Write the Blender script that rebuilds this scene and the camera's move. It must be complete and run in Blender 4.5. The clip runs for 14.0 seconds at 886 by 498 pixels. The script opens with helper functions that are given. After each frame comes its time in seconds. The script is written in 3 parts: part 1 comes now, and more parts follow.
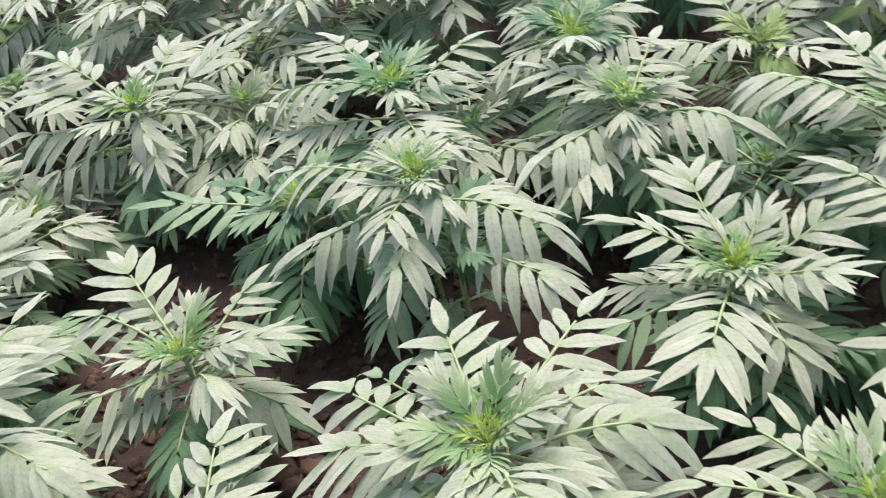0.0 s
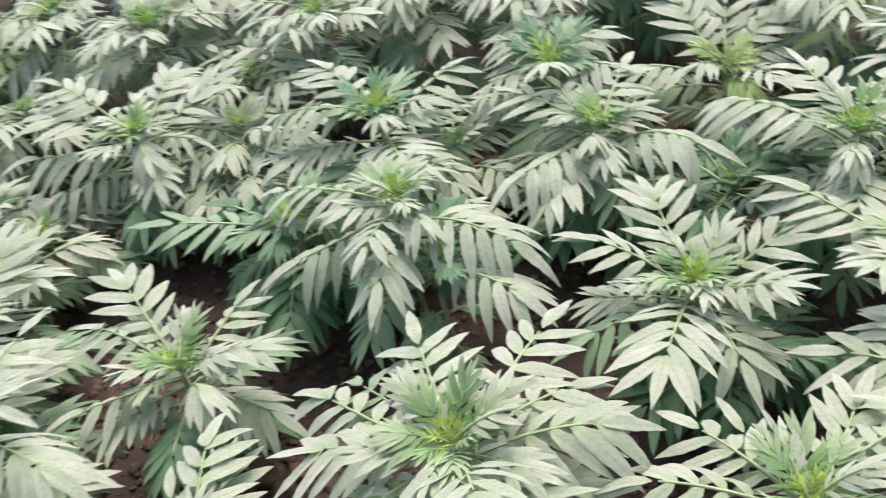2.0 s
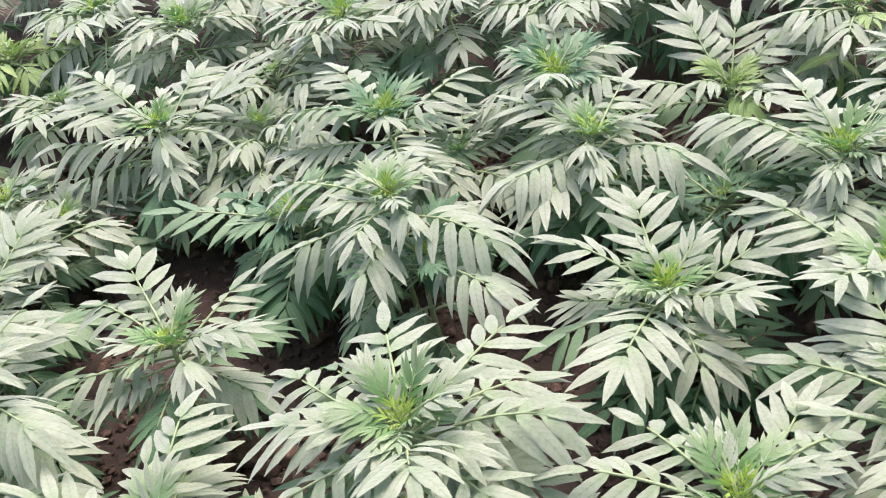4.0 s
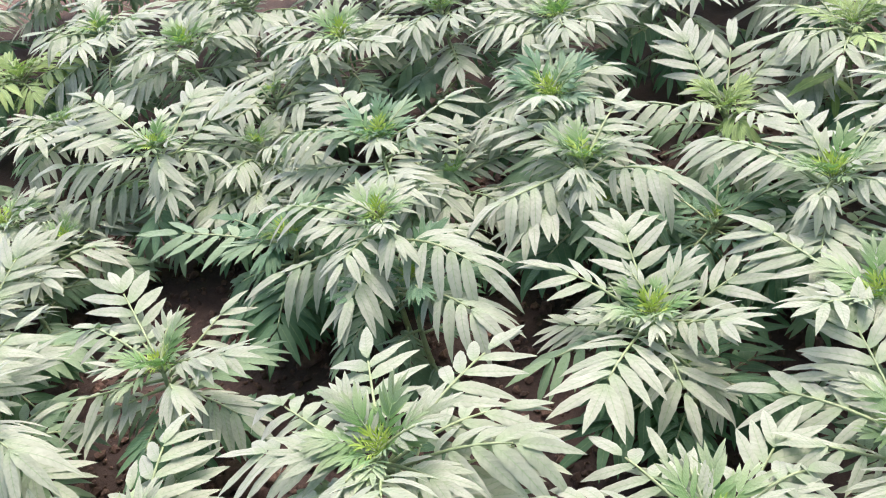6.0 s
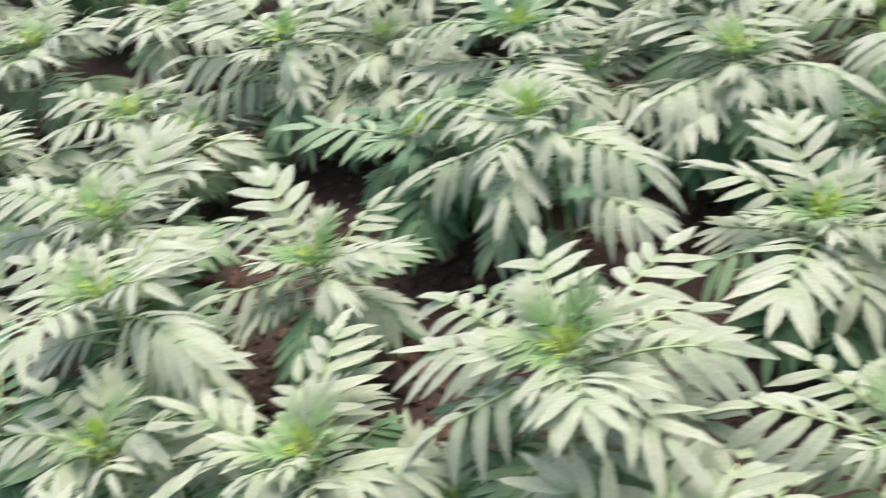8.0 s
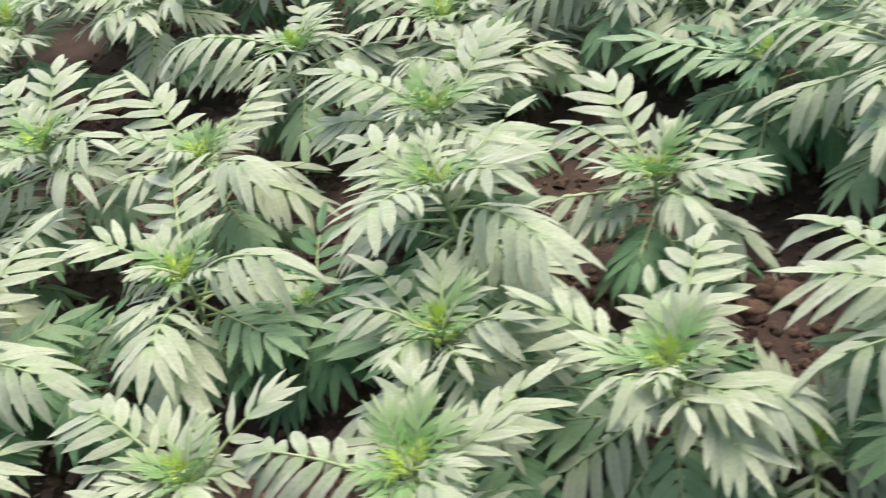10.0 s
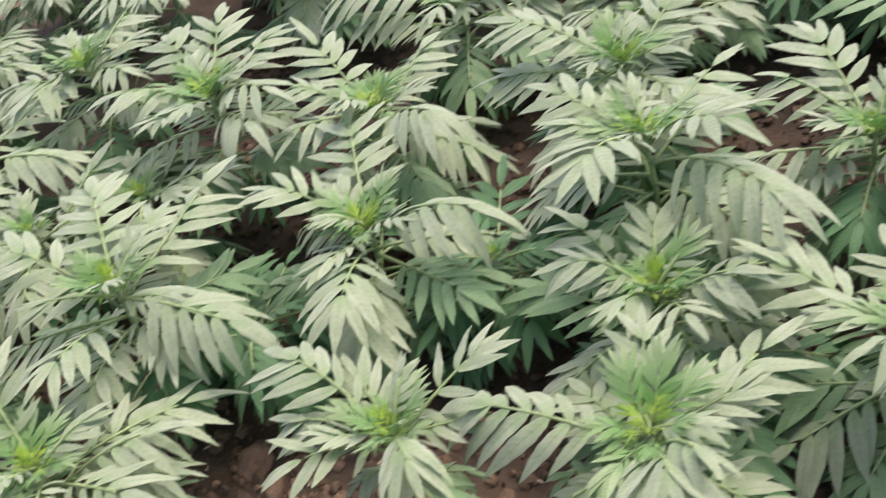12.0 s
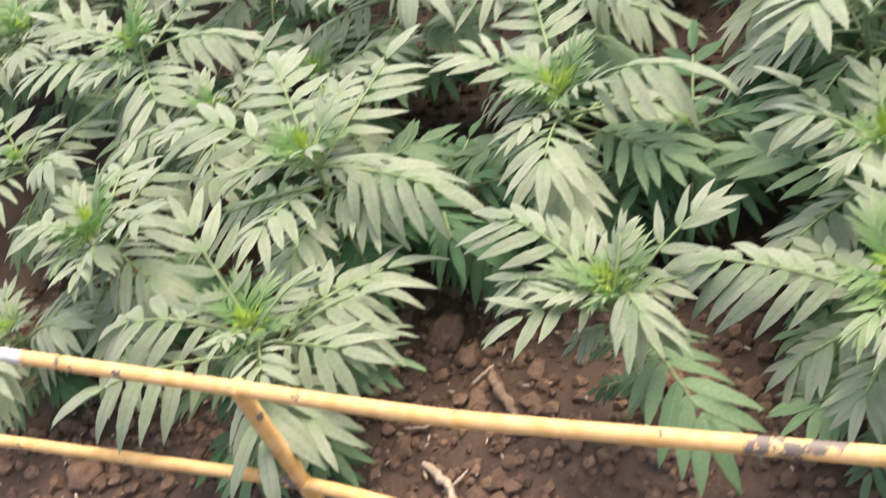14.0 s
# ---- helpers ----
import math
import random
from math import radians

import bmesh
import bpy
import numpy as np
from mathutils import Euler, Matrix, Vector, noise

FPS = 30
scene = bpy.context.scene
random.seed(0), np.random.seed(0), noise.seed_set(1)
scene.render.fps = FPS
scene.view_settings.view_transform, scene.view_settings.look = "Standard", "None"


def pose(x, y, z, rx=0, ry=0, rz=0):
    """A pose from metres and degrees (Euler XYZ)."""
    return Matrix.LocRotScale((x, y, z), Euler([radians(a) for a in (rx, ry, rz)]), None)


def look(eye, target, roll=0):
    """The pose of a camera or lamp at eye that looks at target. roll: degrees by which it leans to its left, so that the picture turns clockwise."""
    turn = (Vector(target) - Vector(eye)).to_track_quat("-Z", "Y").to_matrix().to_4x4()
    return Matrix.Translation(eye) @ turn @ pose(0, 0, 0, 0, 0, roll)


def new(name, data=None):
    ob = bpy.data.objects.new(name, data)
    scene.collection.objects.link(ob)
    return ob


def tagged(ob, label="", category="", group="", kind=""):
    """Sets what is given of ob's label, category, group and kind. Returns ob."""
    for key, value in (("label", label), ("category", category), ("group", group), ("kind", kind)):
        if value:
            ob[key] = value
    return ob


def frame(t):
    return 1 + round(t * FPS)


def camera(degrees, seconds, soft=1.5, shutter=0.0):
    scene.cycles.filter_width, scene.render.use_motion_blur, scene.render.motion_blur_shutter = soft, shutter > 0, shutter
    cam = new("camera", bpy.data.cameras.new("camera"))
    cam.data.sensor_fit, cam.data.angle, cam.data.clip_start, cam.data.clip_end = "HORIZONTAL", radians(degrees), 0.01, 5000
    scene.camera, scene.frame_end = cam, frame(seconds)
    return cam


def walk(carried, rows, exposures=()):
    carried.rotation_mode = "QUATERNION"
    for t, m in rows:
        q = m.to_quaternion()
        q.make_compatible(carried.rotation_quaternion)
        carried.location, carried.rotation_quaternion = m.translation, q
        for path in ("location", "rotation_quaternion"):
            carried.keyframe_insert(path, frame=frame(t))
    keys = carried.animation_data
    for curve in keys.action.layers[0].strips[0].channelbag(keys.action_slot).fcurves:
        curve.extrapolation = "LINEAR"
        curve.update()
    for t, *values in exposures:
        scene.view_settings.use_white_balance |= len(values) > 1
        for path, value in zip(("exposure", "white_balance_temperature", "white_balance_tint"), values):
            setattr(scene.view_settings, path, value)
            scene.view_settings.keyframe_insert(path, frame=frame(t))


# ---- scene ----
cam = camera(46.2, 14.0, soft=1.0, shutter=0.8)
PATH = [
    (0, (-0.07, -0.049, 1.029), (-0.238, 1.51, -0.213), -12.4),
    (0.5, (-0.051, -0.061, 1.041), (-0.193, 1.486, -0.22), -13.9),
    (1, (-0.03, -0.075, 1.05), (-0.147, 1.454, -0.234), -14.4),
    (1.5, (-0.035, -0.091, 1.064), (-0.132, 1.453, -0.203), -13.0),
    (2, (-0.022, -0.114, 1.076), (-0.205, 1.462, -0.142), -13.0),
    (2.5, (0.007, -0.148, 1.067), (-0.275, 1.439, -0.116), -13.4),
    (3, (0.062, -0.16, 1.068), (-0.226, 1.417, -0.127), -12.5),
    (3.2, (0.058, -0.173, 1.061), (-0.219, 1.411, -0.129), -12.5),
    (5.3, (0.127, -0.164, 1.082), (-0.203, 1.443, -0.062), -11.9),
    (5.5, (0.125, -0.164, 1.084), (-0.198, 1.448, -0.055), -11.9),
    (6, (0.127, -0.156, 1.077), (-0.204, 1.447, -0.073), -13.0),
    (6.5, (0.12, -0.149, 1.078), (-0.177, 1.437, -0.103), -11.8),
    (7, (0.094, -0.141, 1.072), (-0.178, 1.424, -0.143), -11.0),
    (7.5, (0.049, -0.141, 1.085), (-0.264, 1.376, -0.179), -12.7),
    (8, (-0.016, -0.151, 1.088), (-0.458, 1.32, -0.193), -15.1),
    (8.5, (-0.088, -0.17, 1.07), (-0.639, 1.275, -0.198), -14.8),
    (9, (-0.163, -0.187, 1.059), (-0.792, 1.222, -0.214), -14.1),
    (9.2, (-0.178, -0.188, 1.054), (-0.831, 1.208, -0.22), -14.2),
    (11.3, (-0.374, -0.207, 1.0), (-1.212, 1.122, -0.237), -17.5),
    (11.5, (-0.383, -0.21, 1.0), (-1.222, 1.12, -0.236), -17.1),
    (12, (-0.422, -0.229, 0.991), (-1.282, 1.068, -0.264), -17.2),
    (12.5, (-0.454, -0.246, 0.992), (-1.342, 1.007, -0.289), -18.2),
    (13, (-0.482, -0.263, 0.995), (-1.393, 0.952, -0.307), -19.8),
    (13.5, (-0.516, -0.285, 0.991), (-1.481, 0.884, -0.314), -22.2),
    (14, (-0.541, -0.309, 0.971), (-1.533, 0.808, -0.358), -22.8),
]
EXPOSURES = [(0.0, 1.64, 6380, 20), (6.0, 1.77, 6380, 20), (7.5, 1.74, 6440, 18), (9.0, 1.76, 6620, 11), (11.5, 1.46, 6780, 9), (13.0, 1.40, 6920, 8), (14.0, 1.56, 7080, 9)]
walk(cam, [(t, look(eye, target, roll)) for t, eye, target, roll in PATH], EXPOSURES)

# ---- light ----
world = bpy.data.worlds.new("overcast_sky")
scene.world = world
world.use_nodes = True
wn = world.node_tree.nodes
sky = wn.new("ShaderNodeTexSky")
sky.sky_type = "NISHITA"
sky.sun_disc = False
sky.sun_elevation, sky.sun_rotation = radians(64), radians(20)
sky.air_density, sky.dust_density, sky.ozone_density = 0.9, 5.0, 0.8
world.node_tree.links.new(sky.outputs["Color"], wn["Background"].inputs["Color"])
wn["Background"].inputs["Strength"].default_value = 0.128

sun_data = bpy.data.lights.new("sun", "SUN")
sun_data.energy, sun_data.angle, sun_data.color = 0.85, radians(40), (1.0, 0.97, 0.92)
sun = new("sun", sun_data)
sun.matrix_world = look((0.6, 1.65, 3.6), (0, 0, 0))


# ---- materials ----
def material(name):
    m = bpy.data.materials.new(name)
    m.use_nodes = True
    t = m.node_tree
    return m, t, t.nodes["Principled BSDF"]


def node(t, kind, **inputs):
    n = t.nodes.new(kind)
    for key, value in inputs.items():
        n.inputs[key.replace("_", " ")].default_value = value
    return n


def mix(t, a, b, fac, mode="MIX"):
    """Mixes two colours; each may be a colour or a socket."""
    n = t.nodes.new("ShaderNodeMix")
    n.data_type, n.blend_type = "RGBA", mode
    for socket, value in ((n.inputs[0], fac), (n.inputs[6], a), (n.inputs[7], b)):
        if isinstance(value, (tuple, float, int)):
            socket.default_value = value
        else:
            t.links.new(value, socket)
    return n.outputs[2]


def ramp(t, source, stops):
    n = t.nodes.new("ShaderNodeValToRGB")
    while len(n.color_ramp.elements) < len(stops):
        n.color_ramp.elements.new(0.5)
    for e, (at, c) in zip(n.color_ramp.elements, stops):
        e.position, e.color = at, (*c, 1.0) if len(c) == 3 else c
    t.links.new(source, n.inputs[0])
    return n.outputs[0]


def leaf_material(name, dark, light, rib, sheen, through_light, foot=None, core=None):
    """A leaflet: colour by leaf and by blotch, a midrib, side veins in relief, soft gloss. The texture runs along u across, v along.
    foot: the greener colour where a leaflet leaves its stalk. core: colour of a shoot's middle, and the radii between which it goes over into the rest."""
    m, t, bsdf = material(name)
    info, geo = t.nodes.new("ShaderNodeObjectInfo"), t.nodes.new("ShaderNodeNewGeometry")
    add = t.nodes.new("ShaderNodeMath")
    add.operation = "ADD"
    t.links.new(info.outputs["Random"], add.inputs[0])
    t.links.new(geo.outputs["Random Per Island"], add.inputs[1])
    frac = t.nodes.new("ShaderNodeMath")
    frac.operation = "FRACT"
    t.links.new(add.outputs[0], frac.inputs[0])
    coord = t.nodes.new("ShaderNodeTexCoord")
    blotch = node(t, "ShaderNodeTexNoise", Scale=60.0, Detail=4.0)
    t.links.new(geo.outputs["Position"], blotch.inputs["Vector"])
    tone = mix(t, (*dark, 1), (*light, 1), frac.outputs[0])
    tone = mix(t, tone, ramp(t, blotch.outputs[0], [(0.35, (0.75, 0.79, 0.72)), (0.65, (1.12, 1.1, 1.1))]), 0.5, "MULTIPLY")
    split = t.nodes.new("ShaderNodeSeparateXYZ")
    t.links.new(coord.outputs["UV"], split.inputs[0])
    off = t.nodes.new("ShaderNodeMath")
    off.operation = "SUBTRACT"
    t.links.new(split.outputs[0], off.inputs[0])
    off.inputs[1].default_value = 0.5
    dist = t.nodes.new("ShaderNodeMath")
    dist.operation = "ABSOLUTE"
    t.links.new(off.outputs[0], dist.inputs[0])
    if foot:
        feet = ramp(t, split.outputs[1], [(0.0, (0.75, 0.75, 0.75)), (0.34, (0, 0, 0))])
        tone = mix(t, tone, (*foot, 1), feet)
    if core:
        middle, inner_radius, outer_radius = core
        away = t.nodes.new("ShaderNodeVectorMath")
        away.operation = "LENGTH"
        t.links.new(coord.outputs["Object"], away.inputs[0])
        fade = t.nodes.new("ShaderNodeMapRange")
        fade.inputs["From Min"].default_value, fade.inputs["From Max"].default_value = inner_radius, outer_radius
        t.links.new(away.outputs["Value"], fade.inputs["Value"])
        tone = mix(t, (*middle, 1), tone, fade.outputs[0])
    # midrib line; on dusty leaves its tone includes the shadow of the crease
    ribmask = ramp(t, dist.outputs[0], [(0.0, (0.9, 0.9, 0.9)), (0.035, (0.5, 0.5, 0.5)), (0.06, (0, 0, 0))])
    tone = mix(t, tone, (*rib, 1), ribmask)
    # side veins slant forward from the midrib
    slant = t.nodes.new("ShaderNodeMath")
    slant.operation = "MULTIPLY_ADD"
    slant.inputs[1].default_value = -0.22
    t.links.new(dist.outputs[0], slant.inputs[0])
    t.links.new(split.outputs[1], slant.inputs[2])
    wave = t.nodes.new("ShaderNodeMath")
    wave.operation = "MULTIPLY"
    wave.inputs[1].default_value = 58.0
    t.links.new(slant.outputs[0], wave.inputs[0])
    sine = t.nodes.new("ShaderNodeMath")
    sine.operation = "SINE"
    t.links.new(wave.outputs[0], sine.inputs[0])
    veins = ramp(t, sine.outputs[0], [(0.55, (1, 1, 1)), (0.95, (0.66, 0.72, 0.64))])
    near_rib = ramp(t, dist.outputs[0], [(0.05, (0.5, 0.5, 0.5)), (0.30, (0.0, 0.0, 0.0))])
    tone = mix(t, tone, mix(t, tone, veins, 1.0, "MULTIPLY"), near_rib)
    t.links.new(tone, bsdf.inputs["Base Color"])
    fine = node(t, "ShaderNodeTexNoise", Scale=260.0, Detail=3.0)
    t.links.new(geo.outputs["Position"], fine.inputs["Vector"])
    height = t.nodes.new("ShaderNodeMath")
    height.operation = "MULTIPLY_ADD"
    height.inputs[1].default_value = 0.10
    t.links.new(sine.outputs[0], height.inputs[0])
    t.links.new(fine.outputs[0], height.inputs[2])
    bump = node(t, "ShaderNodeBump", Strength=0.6, Distance=0.0011)
    t.links.new(height.outputs[0], bump.inputs["Height"])
    t.links.new(bump.outputs[0], bsdf.inputs["Normal"])
    bsdf.inputs["Roughness"].default_value = 0.55
    bsdf.inputs["Specular IOR Level"].default_value = 0.3
    bsdf.inputs["Sheen Weight"].default_value = sheen
    bsdf.inputs["Sheen Roughness"].default_value = 0.6
    trans = t.nodes.new("ShaderNodeBsdfTranslucent")
    bright = mix(t, tone, (*through_light, 1), 0.5)
    t.links.new(bright, trans.inputs["Color"])
    both = t.nodes.new("ShaderNodeMixShader")
    both.inputs[0].default_value = 0.23
    t.links.new(bsdf.outputs[0], both.inputs[1])
    t.links.new(trans.outputs[0], both.inputs[2])
    t.links.new(both.outputs[0], t.nodes["Material Output"].inputs["Surface"])
    return m


# exposed leaves carry a pale dusty bloom; older leaves low on the stem and some hearts are clean green, coloured darker
# again for canopy shade
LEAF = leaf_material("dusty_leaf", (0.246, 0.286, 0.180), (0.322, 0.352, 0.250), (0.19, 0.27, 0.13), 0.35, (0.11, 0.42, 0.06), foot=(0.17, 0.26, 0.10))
CLEAN_SHADED = leaf_material("clean_or_shaded_leaf", (0.044, 0.120, 0.046), (0.084, 0.180, 0.075), (0.12, 0.21, 0.08), 0.2, (0.06, 0.32, 0.05))
HALF = leaf_material("half_dusty_or_shaded_leaf", (0.110, 0.200, 0.088), (0.195, 0.285, 0.145), (0.17, 0.27, 0.12), 0.3, (0.12, 0.42, 0.05))
YOUNG = leaf_material("young_leaf", (0.205, 0.280, 0.130), (0.292, 0.352, 0.205), (0.20, 0.30, 0.12), 0.3, (0.18, 0.48, 0.05), core=((0.095, 0.225, 0.042), 0.024, 0.060))
BLUISH = leaf_material("clean_young_leaf", (0.075, 0.170, 0.085), (0.140, 0.240, 0.130), (0.12, 0.24, 0.08), 0.2, (0.08, 0.40, 0.06), core=((0.105, 0.225, 0.035), 0.014, 0.045))
LIME = leaf_material("yellow_green_leaf", (0.115, 0.210, 0.036), (0.210, 0.300, 0.068), (0.30, 0.42, 0.10), 0.3, (0.25, 0.50, 0.05))
TIP = leaf_material("growing_tip", (0.125, 0.265, 0.032), (0.215, 0.340, 0.055), (0.30, 0.42, 0.08), 0.2, (0.30, 0.52, 0.04), core=((0.310, 0.440, 0.040), 0.010, 0.032))


def node_noise(t, geo, scale):
    n = node(t, "ShaderNodeTexNoise", Scale=scale, Detail=4.0)
    t.links.new(geo.outputs["Position"], n.inputs["Vector"])
    return n.outputs[0]


def noisy_material(name, a, b, scale, rough, bump_scale, bump_height, random_mix=0.0, bed_shade=0.0):
    m, t, bsdf = material(name)
    geo = t.nodes.new("ShaderNodeNewGeometry")
    big = node(t, "ShaderNodeTexNoise", Scale=scale, Detail=8.0, Roughness=0.65)
    small = node(t, "ShaderNodeTexNoise", Scale=bump_scale, Detail=6.0, Roughness=0.7)
    for n in (big, small):
        t.links.new(geo.outputs["Position"], n.inputs["Vector"])
    tone = ramp(t, big.outputs[0], [(0.3, a), (0.7, b)])
    tone = mix(t, tone, ramp(t, small.outputs[0], [(0.3, (0.6, 0.6, 0.6)), (0.7, (1.25, 1.25, 1.25))]), 0.6, "MULTIPLY")
    if random_mix:
        tone = mix(t, tone, ramp(t, geo.outputs["Random Per Island"], [(0.0, (0.55, 0.5, 0.48)), (1.0, (1.5, 1.45, 1.4))]), random_mix, "MULTIPLY")
    if bed_shade:
        # soil inside the bed darkened as shade under the plants, lighter along its uneven edge
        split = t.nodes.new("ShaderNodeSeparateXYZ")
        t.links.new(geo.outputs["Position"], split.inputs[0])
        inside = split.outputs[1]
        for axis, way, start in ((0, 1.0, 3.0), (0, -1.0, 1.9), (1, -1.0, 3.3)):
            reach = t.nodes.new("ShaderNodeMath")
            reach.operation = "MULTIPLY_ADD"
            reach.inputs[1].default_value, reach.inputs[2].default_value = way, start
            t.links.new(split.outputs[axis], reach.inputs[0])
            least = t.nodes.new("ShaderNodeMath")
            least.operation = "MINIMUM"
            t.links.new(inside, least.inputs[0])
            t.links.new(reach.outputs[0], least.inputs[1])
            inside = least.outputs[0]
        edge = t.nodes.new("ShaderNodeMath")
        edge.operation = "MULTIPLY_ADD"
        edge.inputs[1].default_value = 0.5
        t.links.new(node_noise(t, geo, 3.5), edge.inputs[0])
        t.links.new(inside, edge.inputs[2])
        shade_tone = ramp(t, edge.outputs[0], [(0.55, (1.0, 1.0, 1.0)), (0.83, (bed_shade, bed_shade * 0.96, bed_shade * 0.94))])
        tone = mix(t, tone, shade_tone, 1.0, "MULTIPLY")
    t.links.new(tone, bsdf.inputs["Base Color"])
    bump = node(t, "ShaderNodeBump", Strength=0.8, Distance=bump_height)
    t.links.new(small.outputs[0], bump.inputs["Height"])
    t.links.new(bump.outputs[0], bsdf.inputs["Normal"])
    bsdf.inputs["Roughness"].default_value = rough
    return m


STALK = noisy_material("green_stalk", (0.19, 0.265, 0.10), (0.31, 0.37, 0.18), 30.0, 0.5, 300.0, 0.0006)
# soil and clods get plant shade in their colour inside the bed
SOIL = noisy_material("brown_soil", (0.078, 0.050, 0.036), (0.176, 0.112, 0.080), 14.0, 0.95, 160.0, 0.004, bed_shade=0.42)
CLOD = noisy_material("soil_clod", (0.130, 0.080, 0.056), (0.300, 0.188, 0.130), 40.0, 0.95, 220.0, 0.003, 0.6, bed_shade=0.42)
TWIG = noisy_material("dry_twig", (0.20, 0.12, 0.08), (0.42, 0.30, 0.22), 60.0, 0.8, 300.0, 0.001)


def paint_material():
    """Yellow paint, worn through to grey-brown steel in patches."""
    m, t, bsdf = material("chipped_yellow_paint")
    geo = t.nodes.new("ShaderNodeNewGeometry")
    big = node(t, "ShaderNodeTexNoise", Scale=16.0, Detail=8.0, Roughness=0.7)
    dirt = node(t, "ShaderNodeTexNoise", Scale=70.0, Detail=6.0)
    for n in (big, dirt):
        t.links.new(geo.outputs["Position"], n.inputs["Vector"])
    split = t.nodes.new("ShaderNodeSeparateXYZ")
    t.links.new(geo.outputs["Position"], split.inputs[0])
    # the rail is rubbed bare along its top further along
    along, upper = (t.nodes.new("ShaderNodeMapRange") for _ in range(2))
    for n, out, lo, hi, top in ((along, 0, -0.72, -0.56, 0.075), (upper, 2, 0.303, 0.311, 1.0)):
        t.links.new(split.outputs[out], n.inputs["Value"])
        for key, value in (("From Min", lo), ("From Max", hi), ("To Max", top)):
            n.inputs[key].default_value = value
    rub = t.nodes.new("ShaderNodeMath")
    rub.operation = "MULTIPLY_ADD"
    t.links.new(along.outputs[0], rub.inputs[0])
    t.links.new(upper.outputs[0], rub.inputs[1])
    t.links.new(big.outputs[0], rub.inputs[2])
    chips = ramp(t, rub.outputs[0], [(0.60, (0, 0, 0)), (0.612, (1, 1, 1))])
    paint = ramp(t, dirt.outputs[0], [(0.3, (0.70, 0.395, 0.125)), (0.6, (0.82, 0.515, 0.23))])
    # a splash of white paint
    near = t.nodes.new("ShaderNodeVectorMath")
    near.operation = "DISTANCE"
    t.links.new(geo.outputs["Position"], near.inputs[0])
    near.inputs[1].default_value = (-1.452, 0.022, 0.311)
    edge = t.nodes.new("ShaderNodeMath")
    edge.operation = "MULTIPLY_ADD"
    edge.inputs[1].default_value = 0.02
    t.links.new(dirt.outputs[0], edge.inputs[0])
    t.links.new(near.outputs["Value"], edge.inputs[2])
    paint = mix(t, paint, (0.74, 0.71, 0.70, 1), ramp(t, edge.outputs[0], [(0.024, (1, 1, 1)), (0.030, (0, 0, 0))]))
    tone = mix(t, paint, (0.19, 0.15, 0.125, 1), chips)
    t.links.new(tone, bsdf.inputs["Base Color"])
    bump = node(t, "ShaderNodeBump", Strength=0.5, Distance=0.0006)
    bump.invert = True
    t.links.new(chips, bump.inputs["Height"])
    t.links.new(bump.outputs[0], bsdf.inputs["Normal"])
    bsdf.inputs["Roughness"].default_value = 0.45
    return m


PAINT = paint_material()


# ---- mesh helpers ----
def mesh_object(name, verts, faces, mats, parent=None, uvs=None, smooth=True, mat_index=None):
    me = bpy.data.meshes.new(name)
    me.from_pydata([tuple(v) for v in verts], [], [tuple(f) for f in faces])
    for m in mats:
        me.materials.append(m)
    if smooth:
        me.polygons.foreach_set("use_smooth", [True] * len(me.polygons))
    if mat_index is not None:
        me.polygons.foreach_set("material_index", mat_index)
    if uvs is not None:
        layer = me.uv_layers.new(name="along")
        loops = np.zeros(len(me.loops), dtype=np.int32)
        me.loops.foreach_get("vertex_index", loops)
        layer.data.foreach_set("uv", np.asarray(uvs, dtype=np.float32)[loops].ravel())
    me.update()
    ob = new(name, me)
    if parent is not None:
        ob.parent = parent
    return ob


def tube(points, radii, sides=6):
    """A tapering tube along points: vertices and faces, its ends closed."""
    points = np.asarray(points, float)
    tang = np.gradient(points, axis=0)
    tang /= np.linalg.norm(tang, axis=1)[:, None]
    side = np.cross(tang, np.array([0.13, 0.21, 0.97]))
    side /= np.linalg.norm(side, axis=1)[:, None] + 1e-9
    other = np.cross(side, tang)
    ang = np.arange(sides) * 2 * np.pi / sides
    verts = [p + r * (np.cos(a) * s + np.sin(a) * o) for p, r, s, o in zip(points, radii, side, other) for a in ang]
    faces = [(i * sides + j, i * sides + (j + 1) % sides, (i + 1) * sides + (j + 1) % sides, (i + 1) * sides + j)
             for i in range(len(points) - 1) for j in range(sides)]
    faces += [tuple(range(sides))[::-1], tuple(range((len(points) - 1) * sides, len(points) * sides))]
    return verts, faces


# ---- leaflets ----
def blade(droop, fold, twist, wide, rows=11, hook=0.0, columns=(-1.0, -0.6, 0.0, 0.6, 1.0)):
    """A leaflet one unit long on +y, lance-shaped with a fine-toothed, rolled margin, grooved along the midrib: vertices, faces, texture places."""
    verts, uvs, n = [], [], len(columns)
    for i in range(rows):
        s = i / (rows - 1)
        w = wide * (2.18 * s ** 0.62 * (1 - s) ** 0.95 + (0.07 if i == 0 else 0.0) + (0.012 if i == rows - 1 else 0.0))
        w *= 1 + (0.05 if i % 2 else -0.04)
        y, z = s - 0.12 * droop * s * s, -droop * s * s
        a = twist * s
        for k in columns:
            lift = fold * w * abs(k) - 0.26 * w * abs(k) ** 3 * (1 + 0.5 * math.sin(9 * s + 4 * k + 20 * hook))
            verts.append((hook * s * s + k * w * math.cos(a) - lift * math.sin(a), y, z + k * w * math.sin(a) + lift * math.cos(a)))
            uvs.append((0.5 + 0.5 * k, s))
    faces = [(i * n + k, i * n + k + 1, (i + 1) * n + k + 1, (i + 1) * n + k) for i in range(rows - 1) for k in range(n - 1)]
    return np.array(verts), faces, np.array(uvs)


